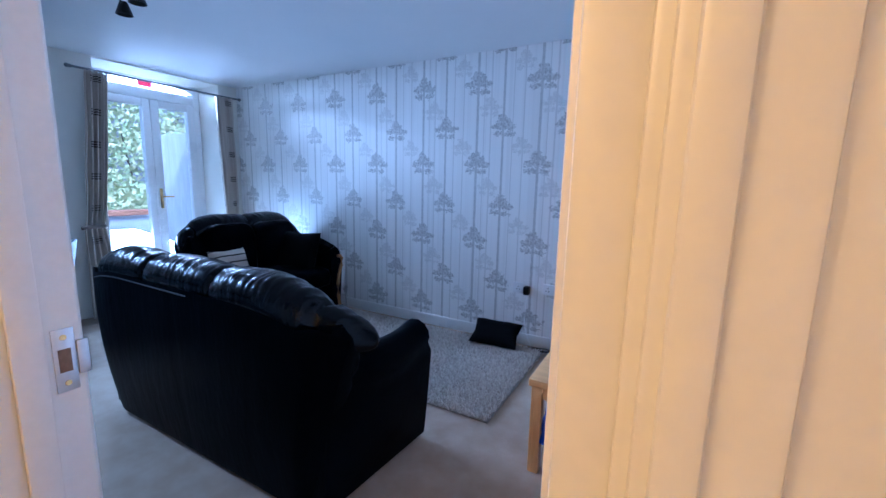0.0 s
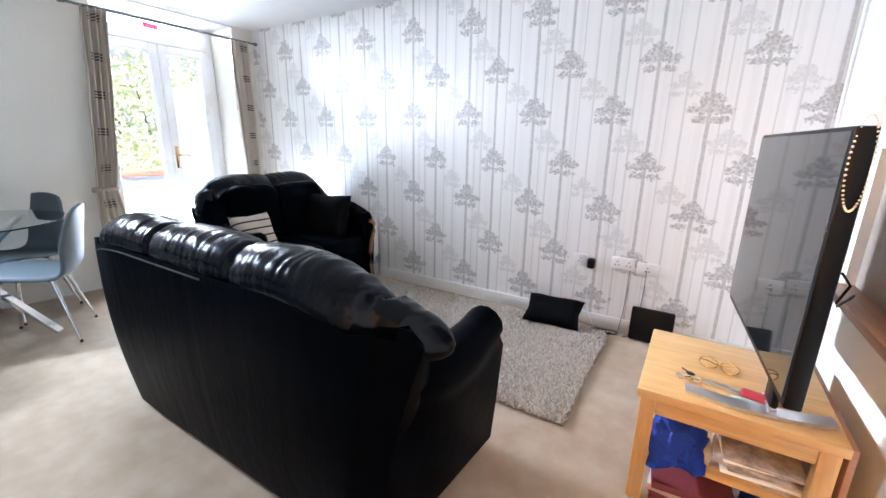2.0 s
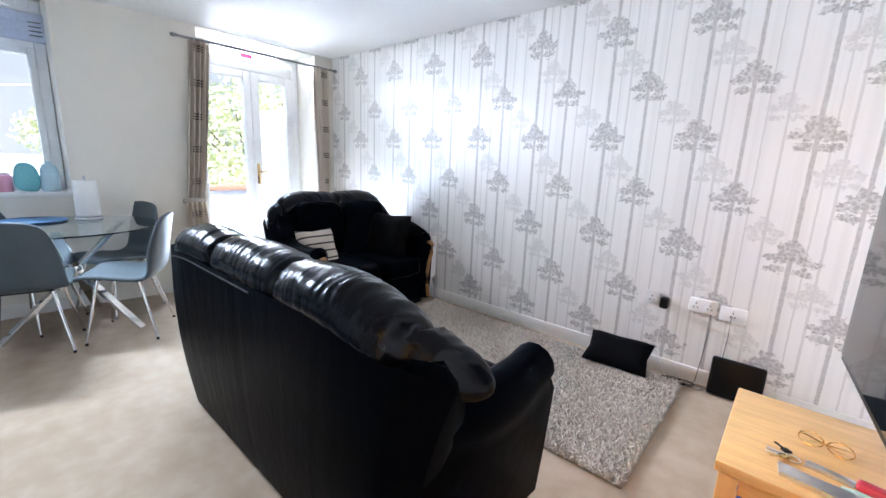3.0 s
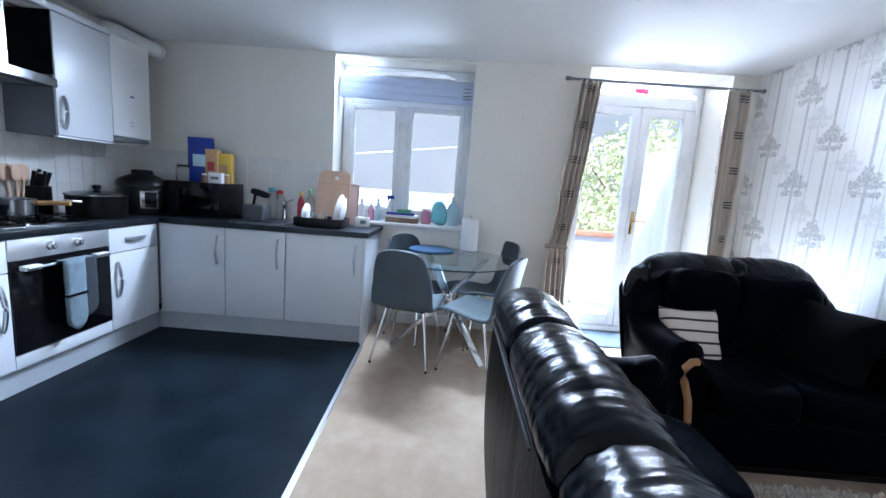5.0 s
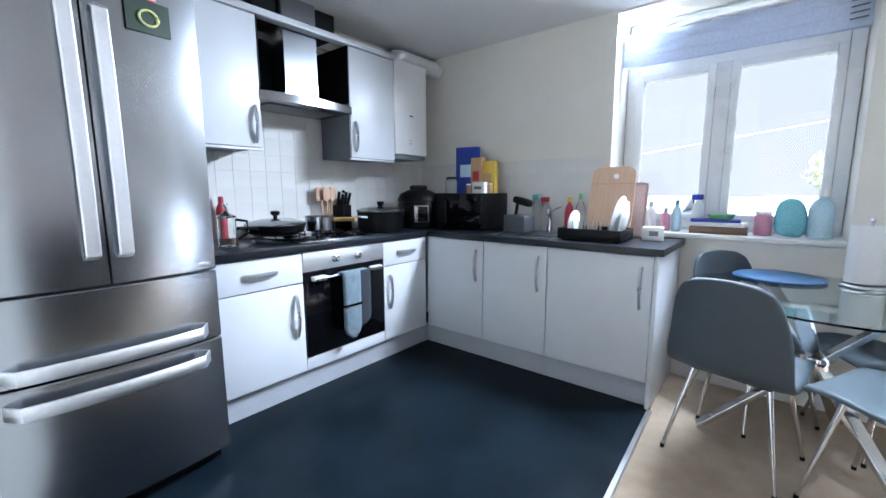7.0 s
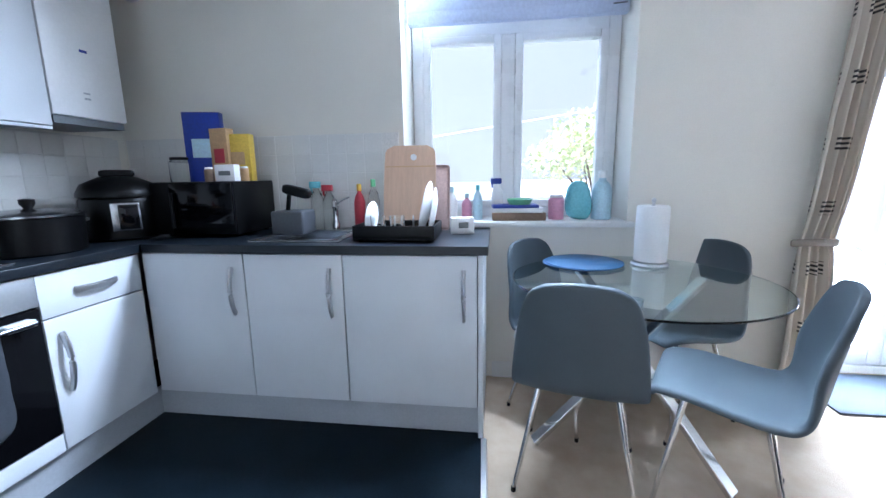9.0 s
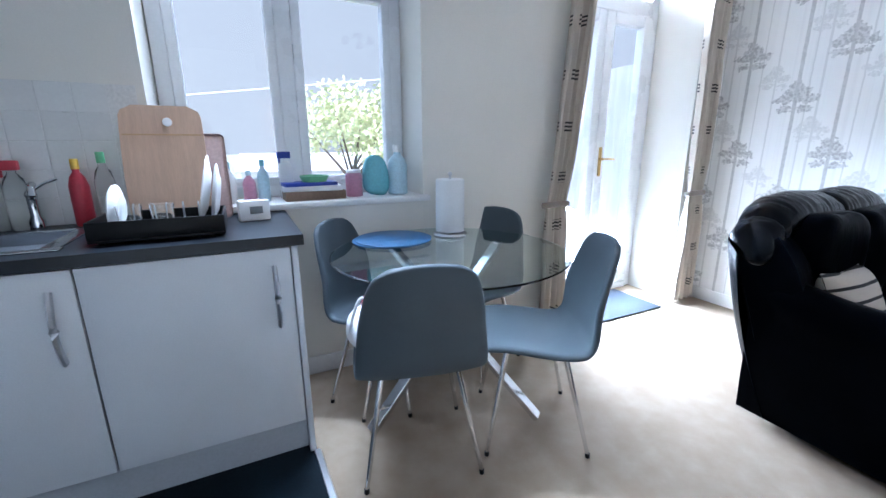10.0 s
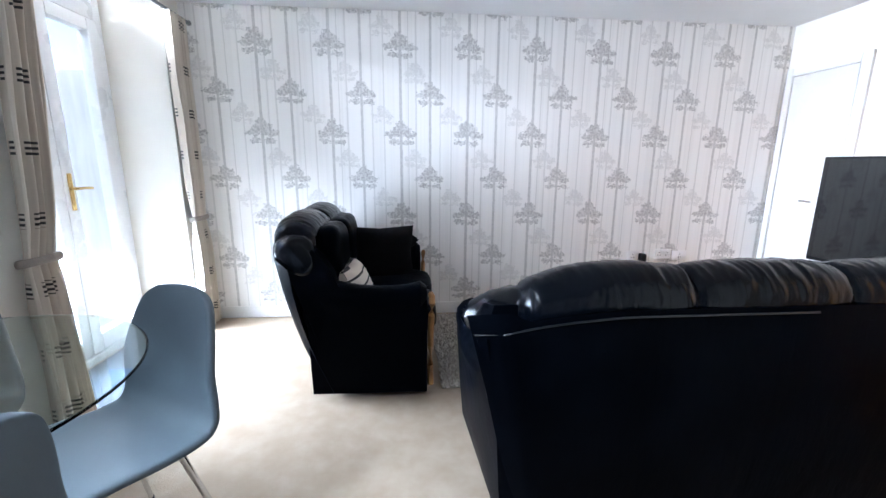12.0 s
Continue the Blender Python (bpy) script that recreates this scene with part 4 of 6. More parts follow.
def dining_chair(at, rz, label):
    """Moulded upholstered shell on four chrome legs; faces +y."""
    t = thing("dining_chair", label, "chair", at, rz, group="chairs round the glass table")
    prof = [(0.23, 0.43), (0.22, 0.452), (0.12, 0.452), (0.0, 0.435), (-0.10, 0.425), (-0.17, 0.432), (-0.215, 0.47), (-0.238, 0.55), (-0.254, 0.66), (-0.268, 0.75), (-0.279, 0.82), (-0.286, 0.850)]
    wid = [0.19, 0.21, 0.23, 0.24, 0.24, 0.236, 0.233, 0.226, 0.213, 0.193, 0.166, 0.112]
    fine = []
    for i in range(len(prof) - 1):
        for k in range(3):
            f = k / 3
            fine.append(tuple(p + (q - p) * f for p, q in zip((*prof[i], wid[i]), (*prof[i + 1], wid[i + 1]))))
    fine.append((*prof[-1], wid[-1]))
    sm = fine[:1] + [tuple((fine[i - 1][c] + 2 * fine[i][c] + fine[i + 1][c]) / 4 for c in range(3)) for i in range(1, len(fine) - 1)] + fine[-1:]
    rows = []
    for j, (y, z, w) in enumerate(sm):
        k = j / (len(sm) - 1)
        row = []
        for i in range(17):
            s = 2 * i / 16 - 1
            lift = 0.022 * abs(s) ** 3 * (1 - k) * min(1, k * 5)
            fwd = (0.055 * abs(s) ** 2.2) * max(0, min(1, (k - 0.42) / 0.25)) * (1 - 0.85 * max(0, (k - 0.7) / 0.3))
            row.append((s * w, y + fwd, z + lift + 0.014 * (1 - s * s) * max(0, (k - 0.85) / 0.15)))
        rows.append(row)
    sh = part("shell", grid(bmesh.new(), rows), CHAIR, t)
    so = sh.modifiers.new("thickness", "SOLIDIFY")
    so.thickness, so.offset = 0.026, 0.0
    sb = sh.modifiers.new("round", "SUBSURF")
    sb.levels = sb.render_levels = 1
    b = bmesh.new()
    bx(b, (-0.15, -0.12, 0.400), (0.15, -0.09, 0.417), 0.003)
    bx(b, (-0.15, 0.11, 0.420), (0.15, 0.14, 0.434), 0.003)
    bx(b, (-0.02, -0.09, 0.405), (0.02, 0.11, 0.417), 0.003)
    part("seat_bracket", b, BLACK, t)
    for sx in (-1, 1):
        for y0, y1, z in ((-0.105, -0.20, 0.41), (0.125, 0.20, 0.432)):
            lg = part("leg", rod(bmesh.new(), (sx * 0.14, y0, z), (sx * 0.215, y1, 0.012), 0.0115, 0.008), CHROME, t)
            part("foot_cap", rod(bmesh.new(), (sx * 0.2155, y1 * 1.003, 0.0), (sx * 0.2145, y1, 0.018), 0.0095), BLACK, lg)
    return t


CH = "grey-blue moulded chair with chrome legs at the glass table"
chair = dining_chair((-3.88, 0.665, 0), 76, CH)
chair_b = copy_thing(chair, pose(-3.80, 1.17, 0, 0, 0, 152))
chair_c = copy_thing(chair, pose(-4.36, 0.70, 0, 0, 0, -42))
chair_d = copy_thing(chair, pose(-4.41, 1.215, 0, 0, 0, 206))
tagged(chair_c, "grey-blue moulded chair between the worktop end and the table")
tagged(chair_d, "grey-blue moulded chair by the wall under the window")

# on the table
mats = thing("placemats", "two round blue placemats stacked on the table", "placemat", (-4.425, 0.765, TZ))
for i, (dx, dy) in enumerate(((0, 0), (0.008, 0.01))):
    part("placemat", lathe([(0.182, i * 0.007), (0.19, i * 0.007 + 0.002), (0.19, i * 0.007 + 0.005), (0.184, i * 0.007 + 0.0068)], 48, (dx, dy, 0)), BLUE_MAT, mats)
roll = thing("kitchen_roll", "white paper towel roll on an upright holder", "kitchen roll", (-4.405, 1.085, TZ))
part("base", lathe([(0.085, 0), (0.088, 0.006), (0.08, 0.016), (0.02, 0.018)], 32), SATIN, roll)
b = lathe([(0.068, 0.022), (0.074, 0.026), (0.075, 0.12), (0.073, 0.285), (0.069, 0.292), (0.020, 0.292), (0.018, 0.28)], 40)
part("paper_roll", b, PAPER, roll)
b = rod(bmesh.new(), (0, 0, 0.018), (0, 0, 0.315), 0.006)
bmesh.ops.create_uvsphere(b, u_segments=12, v_segments=8, radius=0.011, matrix=Matrix.Translation((0, 0, 0.318)))
part("spindle", b, SATIN, roll)
bag = thing("carrier_bag", "white plastic bag with a loop handle on a chair seat", "bag", (-3.91, 0.53, 0.455))
part("body", puff(bmesh.new(), (0, 0, 0.085), (0.24, 0.21, 0.17), 0.7, 14, 0.22, 3), PAPER, bag)
part("red_packet", puff(bmesh.new(), (-0.06, 0.0, 0.165), (0.07, 0.09, 0.08), 0.6, 10, 0.1, 6), CHERRY, bag, "red packet at the top of the bag")
part("handle", tube(bmesh.new(), [(0.05, -0.02 - 0.10 * k / 10, 0.12 + 0.12 * math.sin(math.pi * k / 10)) for k in range(11)], 0.006, 8), WHITE, bag)


# ---- kitchen ----
def bow(p, q, out, r=0.0085, flat=1.7):
    """Bowed bar handle from p to q standing off along out."""
    p, q, out = Vector(p), Vector(q), Vector(out)
    pts = [p + (q - p) * (k / 14) + out * (0.004 + 0.026 * math.sin(math.pi * k / 14) ** 0.7) for k in range(15)]
    return tube(bmesh.new(), pts, r, 8, flat)


YF = -1.345       # face of the south units
XF = -4.035       # face of the west units


def unit_south(x0, x1, drawer, hinge_left):
    u = thing("base_cabinet", "pale grey base cabinet with bowed nickel handle", "cabinet", group="kitchen base cabinets")
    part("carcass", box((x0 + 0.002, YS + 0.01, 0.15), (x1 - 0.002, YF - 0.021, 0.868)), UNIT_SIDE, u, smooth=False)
    zt = 0.862
    if drawer:
        d = part("drawer_front", box((x0 + 0.003, YF - 0.02, 0.692), (x1 - 0.003, YF, zt), 0.003), UNIT, u)
        m = (x0 + x1) / 2
        wd = min(0.09, (x1 - x0) * 0.32)
        part("handle", bow((m - wd, YF, 0.775), (m + wd, YF, 0.775), (0, 1, 0)), SATIN, d)
        zt = 0.686
    d = part("door", box((x0 + 0.003, YF - 0.02, 0.155), (x1 - 0.003, YF, zt), 0.003), UNIT, u)
    hx = x0 + 0.055 if hinge_left else x1 - 0.055
    part("handle", bow((hx, YF, zt - 0.30), (hx, YF, zt - 0.06), (0, 1, 0)), SATIN, d)


def unit_west(y0, y1, left):
    u = thing("base_cabinet", "pale grey base cabinet with bowed nickel handle", "cabinet", group="kitchen base cabinets")
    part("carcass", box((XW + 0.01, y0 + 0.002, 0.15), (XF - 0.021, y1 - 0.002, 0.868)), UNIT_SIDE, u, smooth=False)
    d = part("door", box((XF - 0.02, y0 + 0.003, 0.155), (XF, y1 - 0.003, 0.862), 0.003), UNIT, u)
    hy = y0 + 0.05 if left else y1 - 0.06
    part("handle", bow((XF, hy, 0.575), (XF, hy, 0.80), (1, 0, 0)), SATIN, d)


unit_south(-2.955, -2.455, True, True)
unit_south(-4.02, -3.575, True, False)
unit_west(-1.345, -0.825, False), unit_west(-0.825, -0.348, False), unit_west(-0.348, 0.258, False)
single("end_panel", box((XW + 0.01, 0.259, 0.007), (XF + 0.004, 0.281, 0.868), 0.002), UNIT, "pale grey panel closing the row of cabinets", "panel")
single("plinth", box((XF - 0.055, -1.40, 0.006), (XF - 0.04, 0.258, 0.148)), PLINTH, "grey kickboard under the cabinets by the window", "plinth", kind="structure")
single("plinth", box((XF - 0.039, YF - 0.055, 0.006), (-2.455, YF - 0.04, 0.148)), PLINTH, "grey kickboard under the cabinets by the oven", "plinth", kind="structure")

# worktop with a cut-out for the sink
b = bmesh.new()
SX0, SX1, SY0, SY1 = -4.47, -4.13, -0.80, -0.44
WZ0, WZ1 = 0.870, 0.908
wt = thing("worktop", "dark slate laminate worktop round the corner", "worktop")
part("south_length", box((XW, YS, WZ0), (-2.43, YF + 0.02, WZ1), 0.004), WORKTOP, wt)
for a, c in (((XW, YF + 0.021, WZ0), (XF + 0.02, SY0, WZ1)), ((XW, SY1, WZ0), (XF + 0.02, 0.302, WZ1)), ((XW, SY0, WZ0), (SX0, SY1, WZ1)), ((SX1, SY0, WZ0), (XF + 0.02, SY1, WZ1))):
    bx(b, a, c)
part("west_length", b, WORKTOP, wt, smooth=False)
sink = thing("sink", "stainless steel sink set into the worktop", "sink")
b = bmesh.new()
for a, c in (((SX0, SY0, 0.74), (SX1, SY1, 0.745)), ((SX0, SY0, 0.745), (SX0 + 0.006, SY1, 0.911)), ((SX1 - 0.006, SY0, 0.745), (SX1, SY1, 0.911)), ((SX0, SY0, 0.745), (SX1, SY0 + 0.006, 0.911)), ((SX0, SY1 - 0.006, 0.745), (SX1, SY1, 0.911))):
    bx(b, a, c)
part("bowl", b, STEEL, sink)
b = bmesh.new()
for a, c in (((SX0 - 0.03, SY0 - 0.03, 0.9085), (SX0, SY1 + 0.05, 0.914)), ((SX1, SY0 - 0.03, 0.9085), (SX1 + 0.04, SY1 + 0.06, 0.914)), ((SX0, SY0 - 0.03, 0.9085), (SX1, SY0, 0.914)), ((SX0, SY1, 0.9085), (SX1, SY1 + 0.05, 0.914))):
    bx(b, a, c, 0.002)
part("rim", b, STEEL, sink)
tap = thing("mixer_tap", "chrome mixer tap behind the sink", "tap", (-4.57, -0.58, 0.908))
part("body", lathe([(0.024, 0), (0.024, 0.03), (0.016, 0.05), (0.016, 0.12), (0.02, 0.13), (0.012, 0.145)], 20), CHROME, tap)
part("spout", tube(bmesh.new(), [(0, 0, 0.11), (0.05, 0.02, 0.16), (0.12, 0.05, 0.175), (0.19, 0.07, 0.165), (0.2, 0.073, 0.14)], 0.011, 10), CHROME, tap)
part("lever", tube(bmesh.new(), [(0, 0, 0.14), (-0.01, 0.04, 0.17), (-0.015, 0.08, 0.185)], 0.006, 8), CHROME, tap)

# oven
ov = thing("oven", "built-in steel and black glass oven with two dials", "oven")
OX0, OX1 = -3.573, -2.957
part("body", box((OX0 + 0.01, YS + 0.02, 0.19), (OX1 - 0.01, YF - 0.03, 0.866)), UNIT_SIDE, ov)
part("control_panel", box((OX0, YF - 0.028, 0.748), (OX1, YF + 0.002, 0.864), 0.003), STRAP, ov, "brushed steel control panel")
od = part("oven_door", box((OX0 + 0.002, YF - 0.026, 0.232), (OX1 - 0.002, YF + 0.004, 0.742), 0.004), BLACK_GLASS, ov, "black glass door")
part("filler", box((OX0, YF - 0.024, 0.152), (OX1, YF - 0.002, 0.226), 0.002), UNIT, ov)
for x in (-3.345, -3.175):
    kb = spun(lathe([(0.024, 0), (0.024, 0.008), (0.020, 0.012), (0.018, 0.03), (0.015, 0.032)], 20), Matrix.Translation((x, YF + 0.002, 0.806)) @ pose(0, 0, 0, -90, 0, 0))
    part("dial", kb, CHROME, ov)
b = rod(bmesh.new(), (OX0 + 0.05, YF + 0.045, 0.705), (OX1 - 0.05, YF + 0.045, 0.705), 0.009)
part("handle", b, STEEL, od)
for x in (OX0 + 0.09, OX1 - 0.09):
    part("handle_post", box((x - 0.045, YF + 0.004, 0.692), (x + 0.045, YF + 0.044, 0.718), 0.004), WHITE, od)
# the rear mitt's shade is put into this darker cloth colour
MITT_SHADED = mat("shaded_quilted_cloth", (0.035, 0.04, 0.05), 0.9, var=0.2, fine=200, bump=0.4)
glove = thing("oven_glove", "grey quilted double oven glove over the oven handle", "oven glove")
for x, z0, yy in ((-3.330, 0.36, 0.058), (-3.235, 0.30, 0.074)):
    rows = []
    for i in range(15):
        k = i / 14
        z = 0.722 - (0.722 - z0) * k
        hw = 0.062 if k < 0.8 else 0.062 * math.sqrt(max(0.02, 1 - ((k - 0.8) / 0.2) ** 2))
        rows.append([(x + s * hw, YF + yy + 0.006 * math.cos(s * 1.5) + 0.004 * noise.noise(Vector((k * 6, s, x * 9))), z) for s in (-1, -0.6, -0.2, 0.2, 0.6, 1)])
    g = part("mitt", grid(bmesh.new(), rows), MITT if x > -3.3 else MITT_SHADED, glove)
    so = g.modifiers.new("thickness", "SOLIDIFY")
    so.thickness = 0.016
part("band", box((-3.365, YF + 0.037, 0.716), (-3.17, YF + 0.08, 0.724), 0.003), MITT, glove)
part("side_binding", box((-3.305, YF + 0.060, 0.36), (-3.297, YF + 0.084, 0.715), 0.003), BLACK_CLOTH, glove, "dark bound edge")
part("cuff_edge", box((-3.300, YF + 0.070, 0.505), (-3.170, YF + 0.100, 0.520), 0.003), BLACK_CLOTH, glove, "dark bound edge")

# gas hob
hob = thing("gas_hob", "black gas hob with a steel front edge and cast supports", "hob", (0, 0, 0.908))
part("plate", box((-3.56, -1.86, 0), (-2.98, -1.40, 0.008), 0.003), BLACK_GLASS, hob)
part("front_trim", box((-3.56, -1.399, 0), (-2.98, -1.385, 0.010), 0.002), STEEL, hob)
for x, y in ((-3.42, -1.74), (-3.12, -1.74), (-3.42, -1.53), (-3.12, -1.53)):
    part("burner", lathe([(0.045, 0.008), (0.045, 0.016), (0.032, 0.018), (0.030, 0.024), (0.012, 0.025)], 20, (x, y, 0)), BLACK, hob)
    b = bmesh.new()
    for a in (0, 90, 180, 270):
        ca, sa = math.cos(radians(a)), math.sin(radians(a))
        rod(b, (x + 0.03 * ca, y + 0.03 * sa, 0.034), (x + 0.11 * ca, y + 0.11 * sa, 0.034), 0.004, n=6)
        rod(b, (x + 0.105 * ca, y + 0.105 * sa, 0.006), (x + 0.105 * ca, y + 0.105 * sa, 0.036), 0.004, n=6)
    part("pan_support", b, BLACK, hob)

# wall cabinets, hood and boiler
YU = -1.60
def wall_cabinet(x0, x1, z0, z1, handle_x, hz, label="pale grey wall cabinet with bowed nickel handle"):
    u = thing("wall_cabinet", label, "cabinet", group="kitchen wall cabinets")
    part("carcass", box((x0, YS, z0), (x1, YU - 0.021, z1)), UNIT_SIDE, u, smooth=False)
    d = part("door", box((x0 + 0.002, YU - 0.02, z0 + 0.003), (x1 - 0.002, YU, z1 - 0.003), 0.003), UNIT, u)
    if handle_x:
        part("handle", bow((handle_x, YU, hz), (handle_x, YU, hz + 0.2), (0, 1, 0)), SATIN, d)
    part("light_rail", box((x0, YU - 0.03, z0 - 0.014), (x1, YU - 0.006, z0 - 0.001), 0.002), UNIT, u)


wall_cabinet(-2.90, -2.42, 1.46, 2.185, -2.86, 1.49)
wall_cabinet(-3.955, -3.535, 1.445, 2.185, -3.575, 1.49)
single("cornice", box((-3.96, YU - 0.06, 2.187), (-2.40, YU + 0.012, 2.225), 0.004), UNIT, "pale grey cornice board along the wall cabinets", "cornice")
boil = thing("boiler", "white wall-hung boiler beside the wall cabinets", "boiler")
part("casing", box((-4.335, YS, 1.50), (-3.965, YU - 0.005, 2.21), 0.008), WHITE, boil)
part("base_panel", box((-4.325, YS + 0.01, 1.465), (-3.975, YU - 0.02, 1.499)), GREY, boil)
part("badge", box((-4.165, YU - 0.006, 1.80), (-4.13, YU - 0.002, 1.811)), NAVY, boil, "small blue badge")
for z in (1.585, 1.61):
    part("control_mark", box((-4.15, YU - 0.006, z), (-4.12, YU - 0.003, z + 0.008)), PLINTH, boil)
flue = thing("boiler_flue", "white flue pipe from the boiler into the wall", "flue pipe")
part("pipe", tube(bmesh.new(), [(-4.12, -1.78, 2.205), (-4.12, -1.775, 2.25), (-4.14, -1.765, 2.285), (-4.19, -1.75, 2.29), (-4.4, -1.75, 2.288), (XW + 0.002, -1.75, 2.286)], 0.06, 20), WHITE, flue)
part("collar", spun(lathe([(0.066, 0), (0.072, 0.01), (0.072, 0.03), (0.066, 0.04)], 24), Matrix.Translation((XW + 0.001, -1.75, 2.286)) @ pose(0, 0, 0, 0, 90, 0)), WHITE, flue)

hood = thing("cooker_hood", "stainless steel chimney hood over the hob", "cooker hood")
rows = []
for i in range(17):
    s = 2 * i / 16 - 1
    yf = YU + 0.055 - 0.05 * s * s
    rows.append([(-3.218 + s * 0.325, YS + 0.001, 1.735), (-3.218 + s * 0.325, yf, 1.735), (-3.218 + s * 0.325, yf, 1.785), (-3.218 + s * 0.325, YS + 0.001, 1.80)])
part("canopy", grid(bmesh.new(), rows, True, True), STEEL, hood)
part("filter", box((-3.46, YS + 0.06, 1.728), (-2.98, YU - 0.06, 1.7345), 0.002), GREY, hood)
rows = []
for z in (1.80, 2.383):
    rows.append([(-3.218 + x, y, z) for x, y in ((-0.13, YS + 0.001), (-0.13, YU - 0.10), (-0.115, YU - 0.07), (0.115, YU - 0.07), (0.13, YU - 0.10), (0.13, YS + 0.001))])
part("chimney", grid(bmesh.new(), rows, True, True), STEEL, hood)
# black sheets behind and beside the chimney, black blocks above the cornice
part("black_back_sheet", box((-3.534, YS + 0.0005, 1.81), (-2.902, YS + 0.012, 2.186)), BLACK_GLASS, hood, "black sheet behind the chimney")
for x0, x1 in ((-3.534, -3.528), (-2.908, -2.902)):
    part("black_side_sheet", box((x0, YS + 0.013, 1.81), (x1, YU - 0.004, 2.186)), BLACK, hood)
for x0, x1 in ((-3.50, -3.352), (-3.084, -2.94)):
    part("black_block", box((x0, YS + 0.02, 2.227), (x1, YU - 0.10, 2.380)), BLACK, hood, "black block beside the chimney")
single("pipe_boxing", box((-4.30, YS, 2.23), (-3.45, YS + 0.05, 2.384)), PAINT, "small plaster boxing above the cabinets", "boxing", kind="structure")

# fridge freezer
FX, FY, FW = -2.035, -1.085, 0.355
fr = thing("fridge_freezer", "brushed steel fridge freezer with two doors and two drawers", "fridge freezer", (FX, 0, 0))
part("body", box((-FW + 0.005, YS + 0.03, 0.05), (FW - 0.005, FY - 0.05, 1.93), 0.008), GREY, fr)

def strap(pts, wide, thick):
    """Flat bar through pts, wide and thick being half-width vectors of its section."""
    wide, thick = Vector(wide), Vector(thick)
    rows = []
    for p in pts:
        p = Vector(p)
        rows.append([p + wide * a + thick * b for a, b in ((-1, -0.6), (-0.8, -1), (0.8, -1), (1, -0.6), (1, 0.6), (0.8, 1), (-0.8, 1), (-1, 0.6))])
    return grid(bmesh.new(), rows, True, True)


def fridge_front(x0, x1, z0, z1):
    rows = []
    for i in range(13):
        x = x0 + (x1 - x0) * i / 12
        y = FY + 0.035 * (1 - (x / FW) ** 2)
        rows.append([(x, FY - 0.048, z0), (x, y - 0.004, z0), (x, y, z0 + 0.004), (x, y, z1 - 0.004), (x, y - 0.004, z1), (x, FY - 0.048, z1)])
    return grid(bmesh.new(), rows, True, True)

for x0, x1, sx in ((-FW, -0.003, -1), (0.003, FW, 1)):
    d = part("door", fridge_front(x0, x1, 0.892, 1.945), STEEL, fr)
    hx = sx * 0.045
    yy = FY + 0.034
    pts = [(hx, yy, 0.985), (hx, yy + 0.035, 1.0), (hx, yy + 0.045, 1.2), (hx, yy + 0.048, 1.42), (hx, yy + 0.045, 1.62), (hx, yy + 0.035, 1.80), (hx, yy, 1.815)]
    part("handle", strap(pts, (0.021, 0, 0), (0, 0.009, 0)), STRAP, d)
for z0, z1 in ((0.60, 0.884), (0.085, 0.592)):
    d = part("drawer", fridge_front(-FW, FW, z0, z1), STEEL, fr)
    zz = z1 - 0.065 if z0 < 0.5 else z0 + 0.045
    pts = []
    for k in range(17):
        s = 2 * k / 16 - 1
        x = s * 0.30
        y = FY + 0.035 * (1 - (x / FW) ** 2) + (0.05 if abs(s) < 0.97 else 0.0)
        pts.append((x, y, zz))
    part("handle", strap(pts, (0, 0, 0.024), (0, 0.009, 0)), STRAP, d)
part("toe_grille", box((-FW + 0.02, FY - 0.08, 0.02), (FW - 0.02, FY - 0.06, 0.08)), BLACK, fr)
for x in (-FW + 0.05, FW - 0.05):
    part("foot", rod(bmesh.new(), (x, FY - 0.10, 0.0), (x, FY - 0.10, 0.05), 0.018), BLACK, fr)
part("badge", box((-0.33, FY + 0.006, 0.915), (-0.26, FY + 0.012, 0.926), 0.001), CHROME, fr)
mg = thing("fridge_magnet", "dark picture magnet with a lime-green ring on the fridge", "magnet", (FX - 0.19, FY + 0.0285, 1.825), 8)
part("card", box((-0.07, 0, -0.055), (0.07, 0.003, 0.055)), mat("dark_green_card", (0.012, 0.03, 0.015), 0.4), mg)
part("ring", tube(bmesh.new(), [(0.030 * math.cos(a), 0.0045, 0.026 * math.sin(a) - 0.005) for a in [2 * math.pi * k / 24 for k in range(25)]], 0.008, 8, 0.5), LIME, mg)
single("red_magnet", box((-0.05, 0, -0.03), (0.05, 0.004, 0.03), 0.001), CHERRY, "small red magnet on the fridge door", "magnet", (FX - 0.17, FY + 0.0285, 1.913), 8)


# ---- things on the worktop ----
W = 0.908
pan = thing("frying_pan", "black frying pan with a steel-rimmed glass lid on the hob", "pan", (-3.00, -1.70, W + 0.038))
part("pan", lathe([(0.14, 0), (0.17, 0.02), (0.182, 0.06), (0.178, 0.06), (0.165, 0.02), (0.12, 0.006)], 36), BLACK, pan)
ld = part("lid", lathe([(0.183, 0.061), (0.183, 0.068), (0.15, 0.082), (0.09, 0.095), (0.02, 0.10)], 36), STEEL, pan)
part("knob", lathe([(0.012, 0.10), (0.014, 0.115), (0.028, 0.124), (0.028, 0.142), (0.012, 0.147)], 20), BLACK, ld)
part("handle", tube(bmesh.new(), [(0.15, 0.08, 0.05), (0.2, 0.11, 0.06), (0.30, 0.15, 0.065)], 0.011, 8), BLACK, pan)
sp = thing("saucepan", "small dark saucepan with a wooden-tipped handle", "saucepan", (-3.31, -1.68, W + 0.038))
